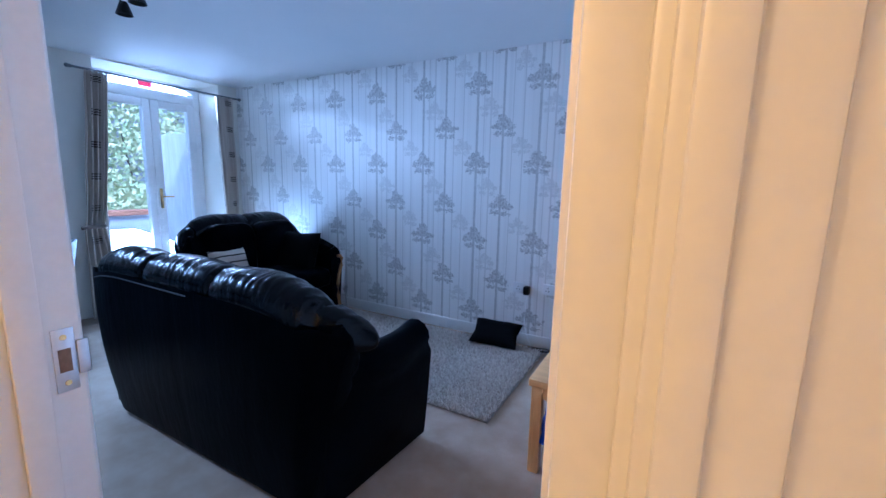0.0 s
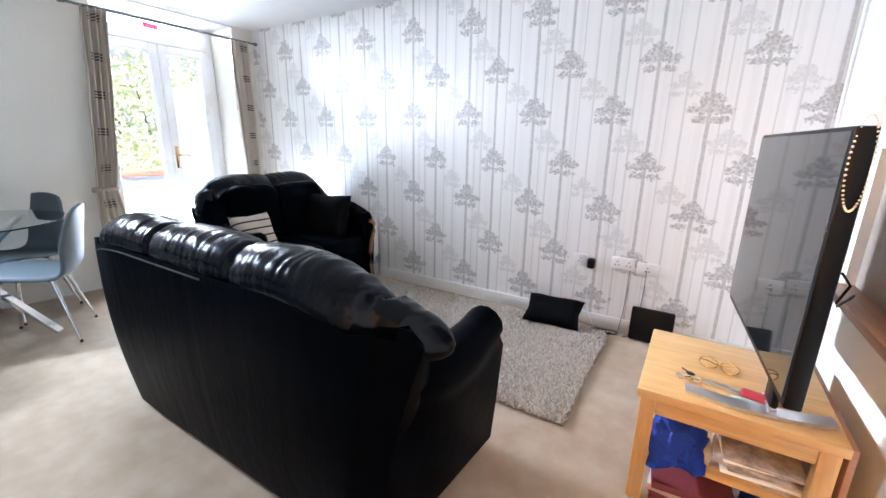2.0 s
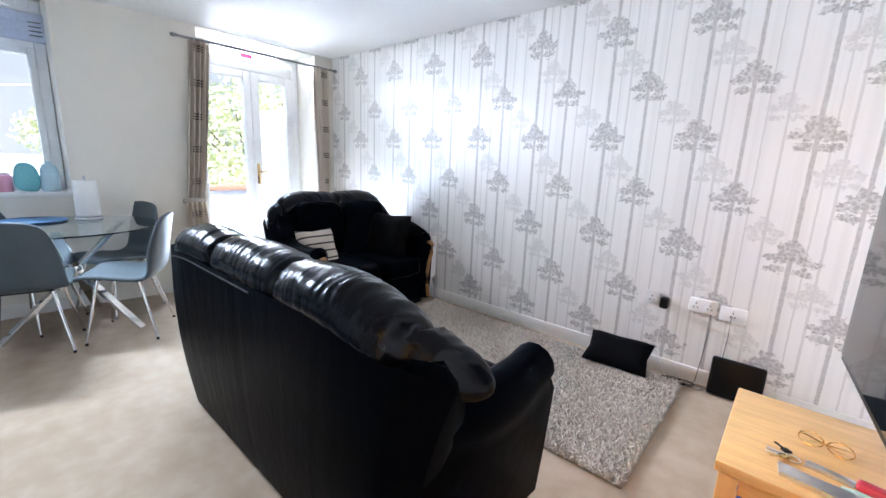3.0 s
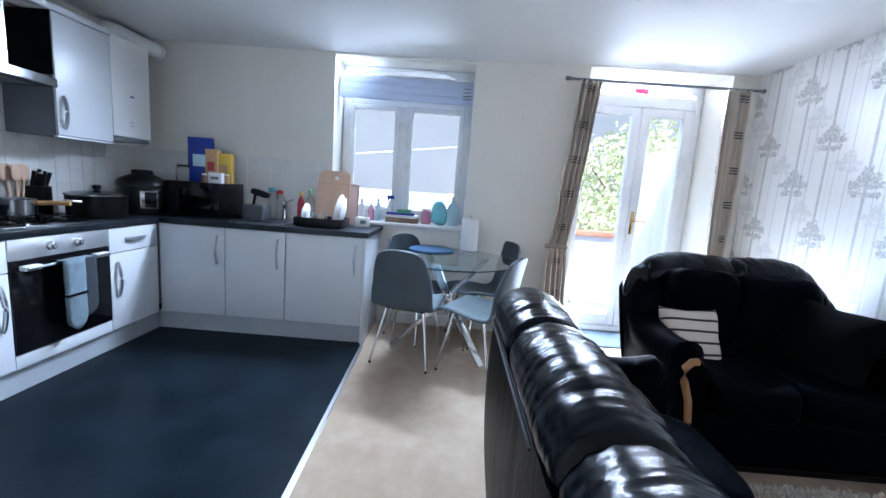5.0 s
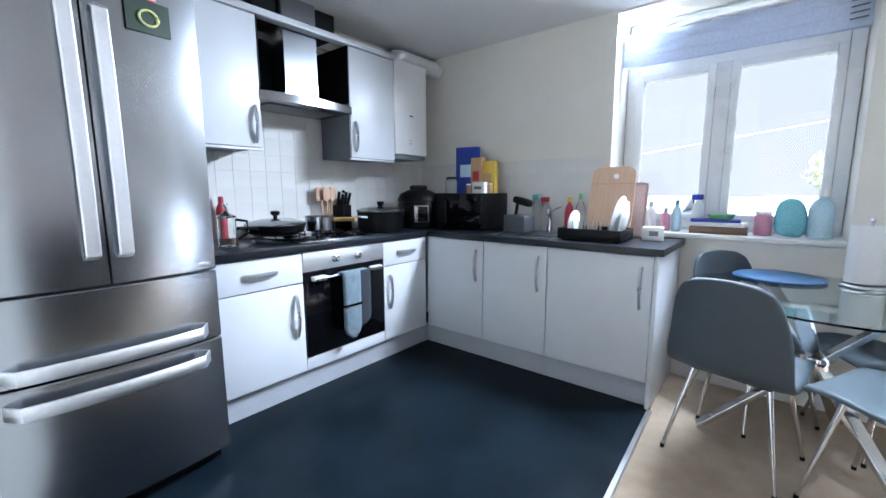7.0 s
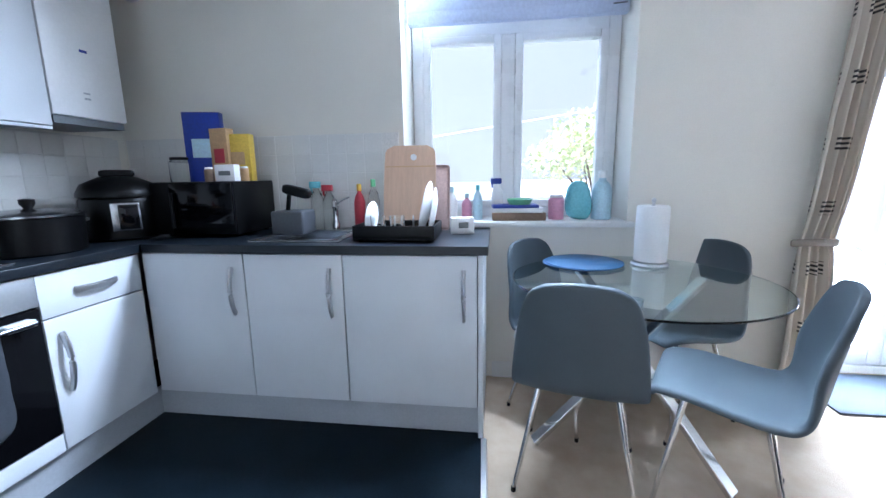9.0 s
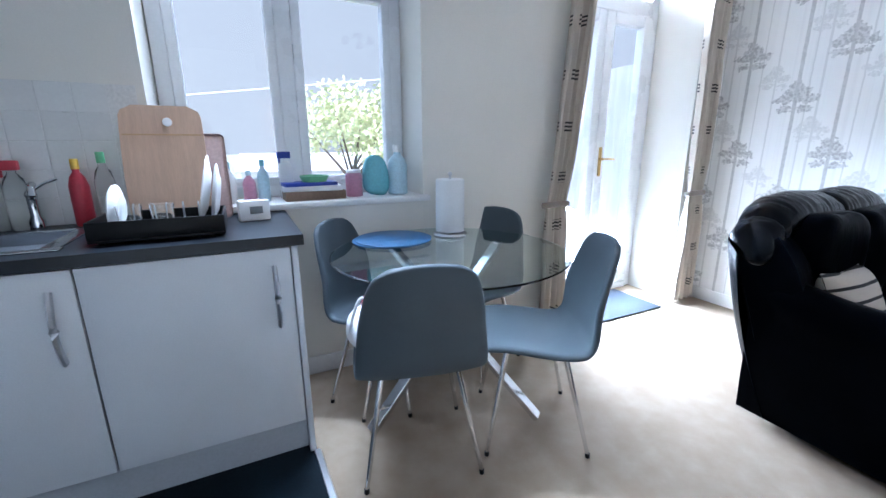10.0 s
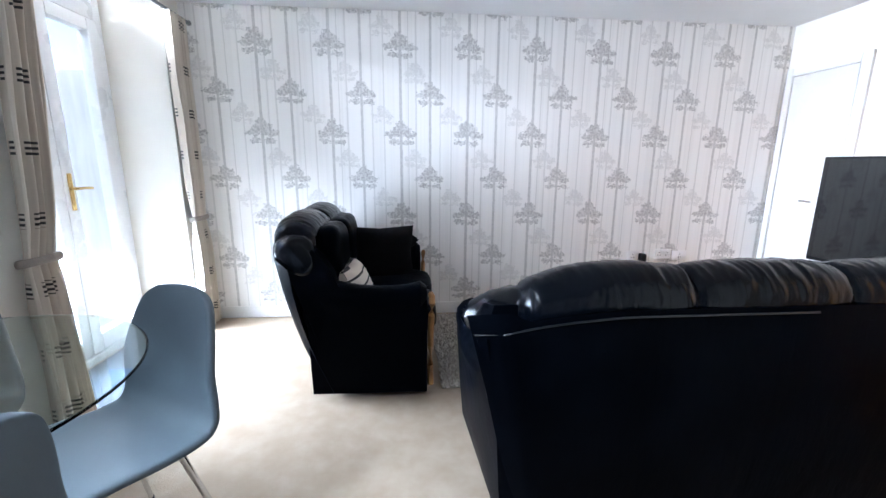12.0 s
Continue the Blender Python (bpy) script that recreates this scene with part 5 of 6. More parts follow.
part("pan", lathe([(0.09, 0), (0.098, 0.004), (0.10, 0.095), (0.104, 0.099), (0.096, 0.099), (0.092, 0.006), (0.02, 0.005)], 30), STEEL, sp)
part("handle", tube(bmesh.new(), [(-0.06, 0.085, 0.075), (-0.09, 0.15, 0.08), (-0.12, 0.23, 0.08)], 0.014, 8), OAK_Y, sp)
pot = thing("stock_pot", "large black pot with a steel-rimmed lid", "pot", (-3.80, -1.61, W))
part("pot", lathe([(0.165, 0), (0.172, 0.006), (0.176, 0.15), (0.182, 0.154), (0.170, 0.154), (0.166, 0.01), (0.03, 0.008)], 36), BLACK, pot)
ld = part("lid", lathe([(0.183, 0.155), (0.183, 0.163), (0.14, 0.176), (0.03, 0.186)], 36), STEEL, pot)
part("knob", lathe([(0.014, 0.186), (0.026, 0.206), (0.026, 0.224), (0.01, 0.228)], 18), BLACK, ld)
for s in (-1, 1):
    part("handle", tube(bmesh.new(), [(s * 0.172, -0.045, 0.115), (s * 0.215, -0.03, 0.12), (s * 0.215, 0.03, 0.12), (s * 0.172, 0.045, 0.115)], 0.008, 8), SATIN, pot)
knives = thing("knife_block", "black knife block full of black-handled knives", "knife block", (-3.63, -1.86, W), 20)
part("block", spun(box((-0.055, -0.05, 0), (0.055, 0.05, 0.20), 0.006), pose(0, 0, 0, 0, 0, 0)), BLACK, knives)
for i, (x, y, h) in enumerate(((-0.035, 0.025, 0.09), (0.0, 0.025, 0.10), (0.035, 0.025, 0.085), (-0.02, -0.02, 0.11), (0.02, -0.02, 0.10))):
    kn = part("knife", rod(bmesh.new(), (x, y, 0.20), (x * 1.5, y + 0.02, 0.20 + h), 0.013, 0.011, 8), BLACK, knives)
    part("rivet", rod(bmesh.new(), (x * 1.5, y + 0.02, 0.20 + h), (x * 1.52, y + 0.0205, 0.204 + h), 0.012, n=8), SATIN, kn)
uten = thing("utensil_pot", "pot of wooden spoons and spatulas", "utensil holder", (-3.50, -1.875, W))
part("pot", lathe([(0.045, 0), (0.05, 0.004), (0.05, 0.13), (0.045, 0.13), (0.044, 0.01), (0.01, 0.008)], 24), STEEL, uten)
for i in range(5):
    a = i * 1.25
    b = rod(bmesh.new(), (0.02 * math.cos(a), 0.02 * math.sin(a), 0.02), (0.05 * math.cos(a), 0.03 * math.sin(a), 0.24), 0.007, n=8)
    puff(b, (0.056 * math.cos(a), 0.033 * math.sin(a), 0.285), (0.06, 0.016, 0.11), 0.7, 8)
    part("spoon", b, BOARD, uten)
press = thing("coffee_press", "glass coffee press with black handle and steel lid", "coffee press", (-2.67, -1.62, W))
part("glass", lathe([(0.045, 0.005), (0.048, 0.01), (0.048, 0.16), (0.045, 0.16), (0.044, 0.012), (0.01, 0.010)], 24), CLEAR, press)
part("coffee", lathe([(0.043, 0.013), (0.043, 0.05), (0.01, 0.05)], 24), BROWN, press)
part("lid", lathe([(0.05, 0.161), (0.05, 0.172), (0.02, 0.185), (0.006, 0.2), (0.006, 0.22), (0.015, 0.225), (0.012, 0.24)], 20), STEEL, press)
part("handle", tube(bmesh.new(), [(-0.04, 0.03, 0.15), (-0.085, 0.06, 0.14), (-0.09, 0.065, 0.08), (-0.045, 0.032, 0.04)], 0.008, 8), BLACK, press)
part("base", lathe([(0.054, 0), (0.054, 0.004)], 24), STEEL, press)
single("red_bottle", lathe([(0.028, 0), (0.03, 0.005), (0.03, 0.2), (0.015, 0.235), (0.015, 0.27), (0.01, 0.275)], 18), CHERRY, "slim red bottle by the fridge", "bottle", (-2.76, -1.89, W))
cook = thing("pressure_cooker", "black electric multi-cooker with a display panel", "multi-cooker", (-4.23, -1.61, W), -40)
part("body", lathe([(0.15, 0), (0.172, 0.01), (0.178, 0.10), (0.172, 0.20), (0.165, 0.215)], 36), BLACK, cook)
ld = part("lid", lathe([(0.178, 0.216), (0.178, 0.235), (0.155, 0.28), (0.08, 0.315), (0.02, 0.32)], 36), BLACK, cook)
part("handle", puff(bmesh.new(), (0, 0, 0.332), (0.15, 0.055, 0.04), 0.5, 10), BLACK, ld)
part("panel", box((-0.06, 0.155, 0.05), (0.06, 0.182, 0.19), 0.006), STEEL, cook)
part("display", box((-0.05, 0.1815, 0.06), (0.03, 0.186, 0.18), 0.002), BLACK_GLASS, cook)
mw = thing("microwave", "black microwave standing on the worktop", "microwave", (-4.43, -1.215, W), -90)
part("case", box((-0.23, -0.20, 0.012), (0.23, 0.17, 0.285), 0.006), BLACK, mw)
part("door", box((-0.228, 0.171, 0.016), (0.12, 0.192, 0.282), 0.005), BLACK_GLASS, mw)
part("control_panel", box((0.123, 0.171, 0.016), (0.228, 0.190, 0.282), 0.004), BLACK, mw)
part("handle", rod(bmesh.new(), (0.10, 0.205, 0.05), (0.10, 0.205, 0.23), 0.007), BLACK, mw)
for x, y in ((-0.19, -0.15), (0.19, -0.15), (-0.19, 0.12), (0.19, 0.12)):
    part("foot", rod(bmesh.new(), (x, y, 0), (x, y, 0.013), 0.014), BLACK, mw)
T = W + 0.285


def carton(name, label, at, size, col, rz=0, flash=None):
    t = thing(name, label, "carton", at, rz)
    part("carton", box((-size[0] / 2, -size[1] / 2, 0), (size[0] / 2, size[1] / 2, size[2]), 0.002), col, t)
    part("printed_panel", box((size[0] / 2 - 0.001, -size[1] * 0.3, size[2] * 0.35), (size[0] / 2 + 0.0012, size[1] * 0.3, size[2] * 0.62)), flash or WHITE, t)
    return t


def jar(label, at, r, h, cap_col, fill):
    t = thing("jar", label, "jar", at)
    part("glass", lathe([(r * 0.95, 0), (r, 0.004), (r, h * 0.82), (r * 0.8, h * 0.88), (r * 0.8, h * 0.9)], 20), fill, t)
    part("lid", lathe([(r * 0.86, h * 0.9), (r * 0.86, h), (r * 0.8, h + 0.002)], 20), cap_col, t)
    return t


carton("cereal_box", "tall royal blue cereal box on the microwave", (-4.46, -1.265, T), (0.06, 0.19, 0.37), NAVY, 14, PALE_BLUE)
carton("cereal_box", "tan and orange cereal box on the microwave", (-4.44, -1.15, T), (0.055, 0.11, 0.28), TAN, -8, CHERRY)
carton("cereal_box", "yellow cereal box on the microwave", (-4.46, -1.07, T), (0.06, 0.15, 0.25), YELLOW, 6, TAN)
carton("tea_box", "small white tea box in front of the cereals", (-4.33, -1.06, T), (0.05, 0.11, 0.085), WHITE, 0, GREY)
jar("glass storage jar with a dark lid", (-4.40, -1.385, T), 0.055, 0.13, BLACK, CLEAR)
jar("small spice jar with white lid", (-4.40, -1.01, T), 0.022, 0.075, WHITE, TAN)
jar("small spice jar with white lid", (-4.29, -1.135, T), 0.022, 0.07, WHITE, BROWN)
caddy = thing("food_caddy", "grey caddy with a black brush standing in it", "caddy", (-4.42, -0.76, W))
part("bin", box((-0.08, -0.09, 0), (0.08, 0.09, 0.125), 0.012, 3), mat("dark_grey_plastic", (0.07, 0.075, 0.085), 0.5), caddy)
b = rod(bmesh.new(), (0.0, 0.0, 0.1), (0.02, 0.0, 0.225), 0.012)
spun(puff(b, (0.02, 0.04, 0.235), (0.05, 0.16, 0.055), 0.5, 10), Matrix.Translation((0, 0, 0.235)) @ pose(0, 0, 0, -14, 0, 0) @ Matrix.Translation((0, 0, -0.235)))
part("brush", b, BLACK, caddy)


def bottle(label, at, r, h, col, cap_col, spray=False):
    t = thing("bottle", label, "bottle", at)
    part("body", lathe([(r * 0.9, 0), (r, 0.006), (r, h * 0.6), (r * 0.75, h * 0.74), (r * 0.36, h * 0.82), (r * 0.36, h * 0.86)], 20), col, t)
    if spray:
        b = box((-0.012, -0.04, h * 0.86), (0.012, 0.025, h), 0.005)
        bx(b, (-0.005, -0.035, h * 0.76), (0.005, -0.025, h * 0.87), 0.002)
        part("trigger", b, cap_col, t)
    else:
        part("cap", lathe([(r * 0.42, h * 0.86), (r * 0.42, h), (r * 0.36, h + 0.003)], 16), cap_col, t)
    return t


bottle("clear spray bottle with teal trigger by the tap", (-4.595, -0.70, W), 0.036, 0.275, CLEAR, TEAL, True)
bottle("clear spray bottle with red trigger by the tap", (-4.59, -0.625, W), 0.036, 0.255, CLEAR, CHERRY, True)
bottle("yellow and red bottle by the sink", (-4.585, -0.44, W), 0.032, 0.255, CHERRY, YELLOW)
bottle("slim clear bottle with dark green cap by the sink", (-4.595, -0.36, W), 0.034, 0.28, CLEAR, GREEN)
rack = thing("dish_rack", "black dish rack with plates and glasses draining", "dish rack", (-4.24, -0.13, W))
b = bmesh.new()
for a, c in (((-0.13, -0.19, 0.008), (0.13, 0.19, 0.016)), ((-0.13, -0.19, 0.016), (-0.122, 0.19, 0.075)), ((0.122, -0.19, 0.016), (0.13, 0.19, 0.075)), ((-0.122, -0.19, 0.016), (0.122, -0.182, 0.075)), ((-0.122, 0.182, 0.016), (0.122, 0.19, 0.075))):
    bx(b, a, c, 0.003)
part("tray", b, BLACK, rack)
for x in (-0.1, 0.1):
    for y in (-0.16, 0.16):
        part("foot", rod(bmesh.new(), (x, y, 0), (x, y, 0.009), 0.01), BLACK, rack)
for i in range(7):
    y = -0.15 + i * 0.05
    part("wire", tube(bmesh.new(), [(-0.11, y, 0.016), (-0.11, y, 0.09), (-0.1, y, 0.1), (-0.09, y, 0.09), (-0.09, y, 0.016)], 0.0025, 6), SATIN, rack)


def plate_upright(label, at, r, tilt, rz):
    b = lathe([(r * 0.55, 0), (r * 0.6, 0.003), (r, 0.016), (r, 0.020), (r * 0.6, 0.008), (r * 0.1, 0.006)], 40)
    ob = single("plate", b, WHITE, label, "plate")
    ob.matrix_world = Matrix.Translation(at) @ pose(0, 0, 0, 0, 0, rz) @ pose(0, 0, 0, tilt, 0, 0)
    return ob


plate_upright("white plate standing in the dish rack", (-4.24, 0.02, W + 0.145), 0.125, 78, 0)
plate_upright("white plate standing in the dish rack", (-4.25, 0.05, W + 0.13), 0.11, 80, 5)
plate_upright("small white plate standing in the dish rack", (-4.20, -0.235, W + 0.105), 0.075, 84, -6)
for y in (-0.21, -0.12):
    single("drinking_glass", lathe([(0.028, 0), (0.03, 0.003), (0.036, 0.10), (0.033, 0.10), (0.027, 0.008), (0.005, 0.006)], 20), CLEAR, "clear drinking glass upside down in the rack", "glass", (-4.16, y, W + 0.018))
board = thing("chopping_board", "rounded wooden chopping board leaning by the window", "chopping board")
rows = []
for i in range(25):
    k = i / 24
    z = 0.47 * k
    hw = 0.138 + 0.006 * math.sin(math.pi * k) - 0.045 * (1 - math.sqrt(max(0.0, 1 - (max(0.0, k - 0.9) / 0.1) ** 2)))
    rows.append([(-0.009, -hw, z), (0.009, -hw, z), (0.009, hw, z), (-0.009, hw, z)])
bb = part("board", grid(bmesh.new(), rows, True, True), BOARD, board)
part("hole_ring", spun(lathe([(0.010, 0), (0.017, 0), (0.017, 0.003), (0.010, 0.003)], 20), Matrix.Translation((0.009, 0.02, 0.405)) @ pose(0, 0, 0, 0, 90, 0)), WHITE, bb)
part("groove_line", box((0.009, -0.135, 0.352), (0.0098, 0.135, 0.357)), TAN, bb)
board.matrix_world = Matrix.Translation((-4.49, -0.135, W)) @ pose(0, 0, 0, 0, -12, 0)
b2 = single("chopping_board", box((-0.008, -0.11, 0), (0.008, 0.11, 0.36), 0.02, 3), mat("pale_pink_board", (0.55, 0.40, 0.36), 0.5), "pale pinkish chopping board behind the wooden one", "chopping board")
b2.matrix_world = Matrix.Translation((-4.54, -0.03, W)) @ pose(0, 0, 0, 0, -11, 0)
timer = thing("thermostat_box", "small white electronic timer on the worktop end", "timer", (-4.42, 0.16, W), -80)
part("case", box((-0.06, -0.02, 0), (0.06, 0.03, 0.085), 0.006), WHITE, timer)
part("display", box((-0.03, 0.0295, 0.03), (0.02, 0.0315, 0.06), 0.001), GREY, timer)

# on the window sill
S = 0.945
single("sponge_pack", puff(bmesh.new(), (0, 0, 0.08), (0.07, 0.11, 0.16), 0.45, 12, 0.1, 2), LIME, "lime-yellow pack of sponges on the sill", "sponge pack", (-4.76, -0.03, S))
bottle("white cleaning bottle with pale blue label on the sill", (-4.75, 0.07, S), 0.035, 0.19, WHITE, PALE_BLUE)
bottle("pink soap bottle on the sill", (-4.76, 0.16, S), 0.03, 0.15, PINK, PALE_BLUE)
bottle("blue bottle on the sill", (-4.76, 0.225, S), 0.028, 0.20, PALE_BLUE, TEAL)
bottle("white spray bottle with blue trigger on the sill", (-4.80, 0.34, S), 0.035, 0.24, WHITE, NAVY, True)
single("cigar_box", box((-0.085, -0.15, 0), (0.085, 0.15, 0.045), 0.003), BROWN, "flat brown box lying on the sill", "box", (-4.76, 0.46, S), 3)
single("book", box((-0.08, -0.145, 0), (0.08, 0.145, 0.025), 0.002), PAPER, "pale book lying on the brown box", "book", (-4.76, 0.455, S + 0.045), -4)
single("book", box((-0.075, -0.13, 0), (0.075, 0.13, 0.018), 0.002), NAVY, "dark blue book on the pile", "book", (-4.76, 0.44, S + 0.07), 5)
single("green_tub", lathe([(0.06, 0), (0.075, 0.03), (0.07, 0.032), (0.05, 0.004)], 24), GREEN, "green plastic bowl on the pile of books", "bowl", (-4.76, 0.47, S + 0.088))
jar("pink and white tub on the sill", (-4.77, 0.68, S), 0.045, 0.14, WHITE, PINK)
single("refill_pouch", puff(bmesh.new(), (0, 0, 0.11), (0.09, 0.14, 0.22), 0.7, 14, 0.16, 7), TEAL, "teal plastic refill pouch on the sill", "pouch", (-4.76, 0.80, S))
bottle("large pale blue bottle with white cap on the sill", (-4.76, 0.93, S), 0.055, 0.27, PALE_BLUE, WHITE)

# ---- television corner ----
ct = thing("coffee_table", "oak side table with a lower shelf under the television", "table")
CX0, CX1, CY0, CY1, CZ = -0.372, 0.185, 1.88, 2.44, 0.465
part("tabletop", box((CX0, CY0, CZ - 0.035), (CX1, CY1, CZ), 0.005), OAK, ct)
part("shelf", box((CX0 + 0.03, CY0 + 0.03, 0.185), (CX1 - 0.03, CY1 - 0.03, 0.205), 0.003), OAK, ct)
for x in (CX0 + 0.012, CX1 - 0.062):
    for y in (CY0 + 0.012, CY1 - 0.062):
        part("leg", box((x, y, 0), (x + 0.05, y + 0.05, CZ - 0.036), 0.004), OAK_Z, ct)
for y in (CY0 + 0.02, CY1 - 0.04):
    part("apron", box((CX0 + 0.063, y, CZ - 0.095), (CX1 - 0.063, y + 0.02, CZ - 0.036), 0.002), OAK, ct)
for x in (CX0 + 0.02, CX1 - 0.04):
    part("apron", box((x, CY0 + 0.063, CZ - 0.095), (x + 0.02, CY1 - 0.063, CZ - 0.036), 0.002), OAK_Y, ct)
part("back_board", box((CX1 + 0.002, CY0 + 0.02, 0.0), (CX1 + 0.02, CY1 + 0.05, CZ - 0.01), 0.003), PINE, ct)

tv = thing("television", "flat black television on a silver foot", "television", (-0.046, 2.145, CZ), 4.6)
part("panel", box((-0.02, -0.45, 0.165), (0.022, 0.45, 0.868), 0.006), BLACK, tv)
part("screen", box((-0.0235, -0.44, 0.19), (-0.0205, 0.44, 0.857)), SCREEN, tv, "glossy dark screen", False)
part("back_housing", box((0.023, -0.36, 0.17), (0.055, 0.36, 0.62), 0.012), BLACK, tv)
part("socket_block", box((0.056, -0.12, 0.42), (0.09, -0.08, 0.5), 0.004), BLACK, tv)
part("neck", box((0.026, -0.20, 0.02), (0.05, -0.12, 0.30), 0.010), BLACK, tv)
rows = []
for i in range(17):
    s = 2 * i / 16 - 1
    rows.append([(s * 0.2, -0.20 + y + 0.03 * s * s, z) for y, z in ((-0.025, 0), (0.03, 0), (0.03, 0.012), (-0.025, 0.012))])
part("foot", grid(bmesh.new(), rows, True, True), SATIN, tv, "silver foot")
part("foot_bar", box((0.026, -0.2, 0.012), (0.05, -0.10, 0.022), 0.004), SATIN, tv)
chain = thing("bead_necklace", "beaded necklace hung over the television's corner", "necklace", (-0.008, 1.698, CZ + 0.882))
bead = bpy.data.meshes.new("bead")
b = bmesh.new()
bmesh.ops.create_icosphere(b, subdivisions=1, radius=0.003)
b.to_mesh(bead)
b.free()
bead.materials.append(SATIN)
for k in range(52):
    a = 2 * math.pi * k / 52
    o = new("bead", bead)
    o.location = (0.020 * math.sin(a), -0.004 + 0.006 * math.cos(a), -0.095 + 0.103 * math.cos(a))
    o.parent = chain
single("power_cable", tube(bmesh.new(), [(0.10, 2.04, 0.93), (0.13, 2.06, 0.89), (0.12, 2.10, 0.82), (0.15, 2.2, 0.78), (0.21, 2.3, 0.80), (0.235, 2.42, 0.75), (0.24, 2.5, 0.70)], 0.004, 6), BLACK, "thin black cable from the television to the wall", "cable")

keys = thing("keys", "bunch of keys on the side table", "keys", (-0.20, 2.045, CZ), 15)
part("ring", tube(bmesh.new(), [(0.016 * math.cos(a), 0.016 * math.sin(a), 0.004) for a in [2 * math.pi * k / 14 for k in range(15)]], 0.0018, 6), SATIN, keys)
for i, (a, col) in enumerate(((150, SATIN), (175, SATIN), (200, BRASS), (120, BLACK))):
    b = spun(joined(box((0.014, -0.011, 0.002 + i * 0.003), (0.036, 0.011, 0.0045 + i * 0.003), 0.003), box((0.035, -0.0035, 0.002 + i * 0.003), (0.066, 0.0035, 0.004 + i * 0.003))), pose(0, 0, 0, 0, 0, a))
    part("key", b, col, keys)
fob = thing("multi_tool", "steel multi-tool with a red handle on the side table", "tool", (-0.115, 2.035, CZ), -10)
part("blade", box((-0.06, -0.013, 0), (0.045, 0.013, 0.012), 0.003), SATIN, fob)
part("grip", box((0.046, -0.018, 0), (0.12, 0.018, 0.024), 0.008, 3), CHERRY, fob)
shades = thing("sunglasses", "folded gold-rimmed sunglasses on the side table", "sunglasses", (-0.13, 2.16, CZ), -10)
for s in (-1, 1):
    part("rim", tube(bmesh.new(), [(s * 0.034 + 0.03 * math.cos(a), 0, 0.026 + 0.022 * math.sin(a)) for a in [2 * math.pi * k / 18 for k in range(19)]], 0.0022, 6), BRASS, shades)
    part("temple", tube(bmesh.new(), [(s * 0.064, 0, 0.03), (s * 0.05, 0.012, 0.028), (-s * 0.04, 0.014 + s * 0.003, 0.012)], 0.002, 6), BRASS, shades)
part("bridge", tube(bmesh.new(), [(-0.006, 0, 0.03), (0, 0, 0.034), (0.006, 0, 0.03)], 0.002, 6), BRASS, shades)
single("card", box((-0.05, -0.03, 0), (0.05, 0.03, 0.0015)), mat("mint_card", (0.45, 0.68, 0.58), 0.5), "mint green card on the side table", "card", (-0.045, 1.985, CZ), 12)
rows = []
for i in range(29):
    u = i / 28
    row = []
    for j in range(25):
        v = j / 24
        fold = 0.024 * noise.noise(Vector((u * 5, v * 4, 3))) + 0.012 * noise.noise(Vector((u * 13, v * 11, 8)))
        if u < 0.42:                      # hangs over the shelf's front edge
            row.append((-0.085 + 0.17 * v + 0.02 * u, -0.028 - abs(fold) * 0.7 - 0.012 * math.sin(9 * v), -0.052 * (1 - v) * (1 - u / 0.42) + 0.004))
        else:
            k = (u - 0.42) / 0.58
            row.append((-0.085 + 0.17 * v + fold, -0.02 + 0.20 * k + fold, 0.004 + 0.105 * math.sin(math.pi * min(1, k * 1.1) * 0.8) * (0.65 + 0.35 * math.sin(3 * v + 0.5)) + abs(fold) * 1.2))
    rows.append(row)
sc = single("blue_scarf", grid(bmesh.new(), rows), BLUE_CLOTH, "crumpled royal blue cloth hanging over the lower shelf", "cloth", (-0.225, 1.93, 0.205))
so = sc.modifiers.new("thickness", "SOLIDIFY")
so.thickness = 0.004
for i in range(6):
    single("magazine", box((-0.11, -0.15, 0), (0.11, 0.15, 0.012), 0.002), (SKIN_PAPER, PAPER, TAUPE, SKIN_PAPER, PAPER, SKIN_PAPER)[i], "magazine in a pile on the lower shelf", "magazine", (0.0 + 0.008 * (i % 3), 2.09 - 0.01 * (i % 2), 0.205 + i * 0.0125), (-5, 4, 9, -2, 6, 1)[i], "magazines under the table")
for i, (col, z, r) in enumerate(((CRIMSON, 0, 4), (mat("pale_book", (0.55, 0.45, 0.45), 0.6), 0.035, -3), (CRIMSON, 0.062, 6))):
    single("book", box((-0.13, -0.10, 0), (0.13, 0.10, (0.034, 0.026, 0.03)[i]), 0.003), col, "red-bound book in a pile on the carpet", "book", (-0.16, 2.02, z), r)
single("book", box((-0.09, -0.12, 0), (0.09, 0.12, 0.03), 0.003), NAVY, "dark blue book on the carpet under the table", "book", (0.08, 2.02, 0.0), -12)
single("drawstring_bag", puff(bmesh.new(), (0, 0, 0.05), (0.18, 0.2, 0.1), 0.8, 14, 0.3, 9), BLACK_CLOTH, "dark crumpled bag on the carpet under the table", "bag", (0.07, 2.25, 0.0))

# sockets, plug, cables and a leaning black box by the wallpaper wall
YW = YN - 0.0045


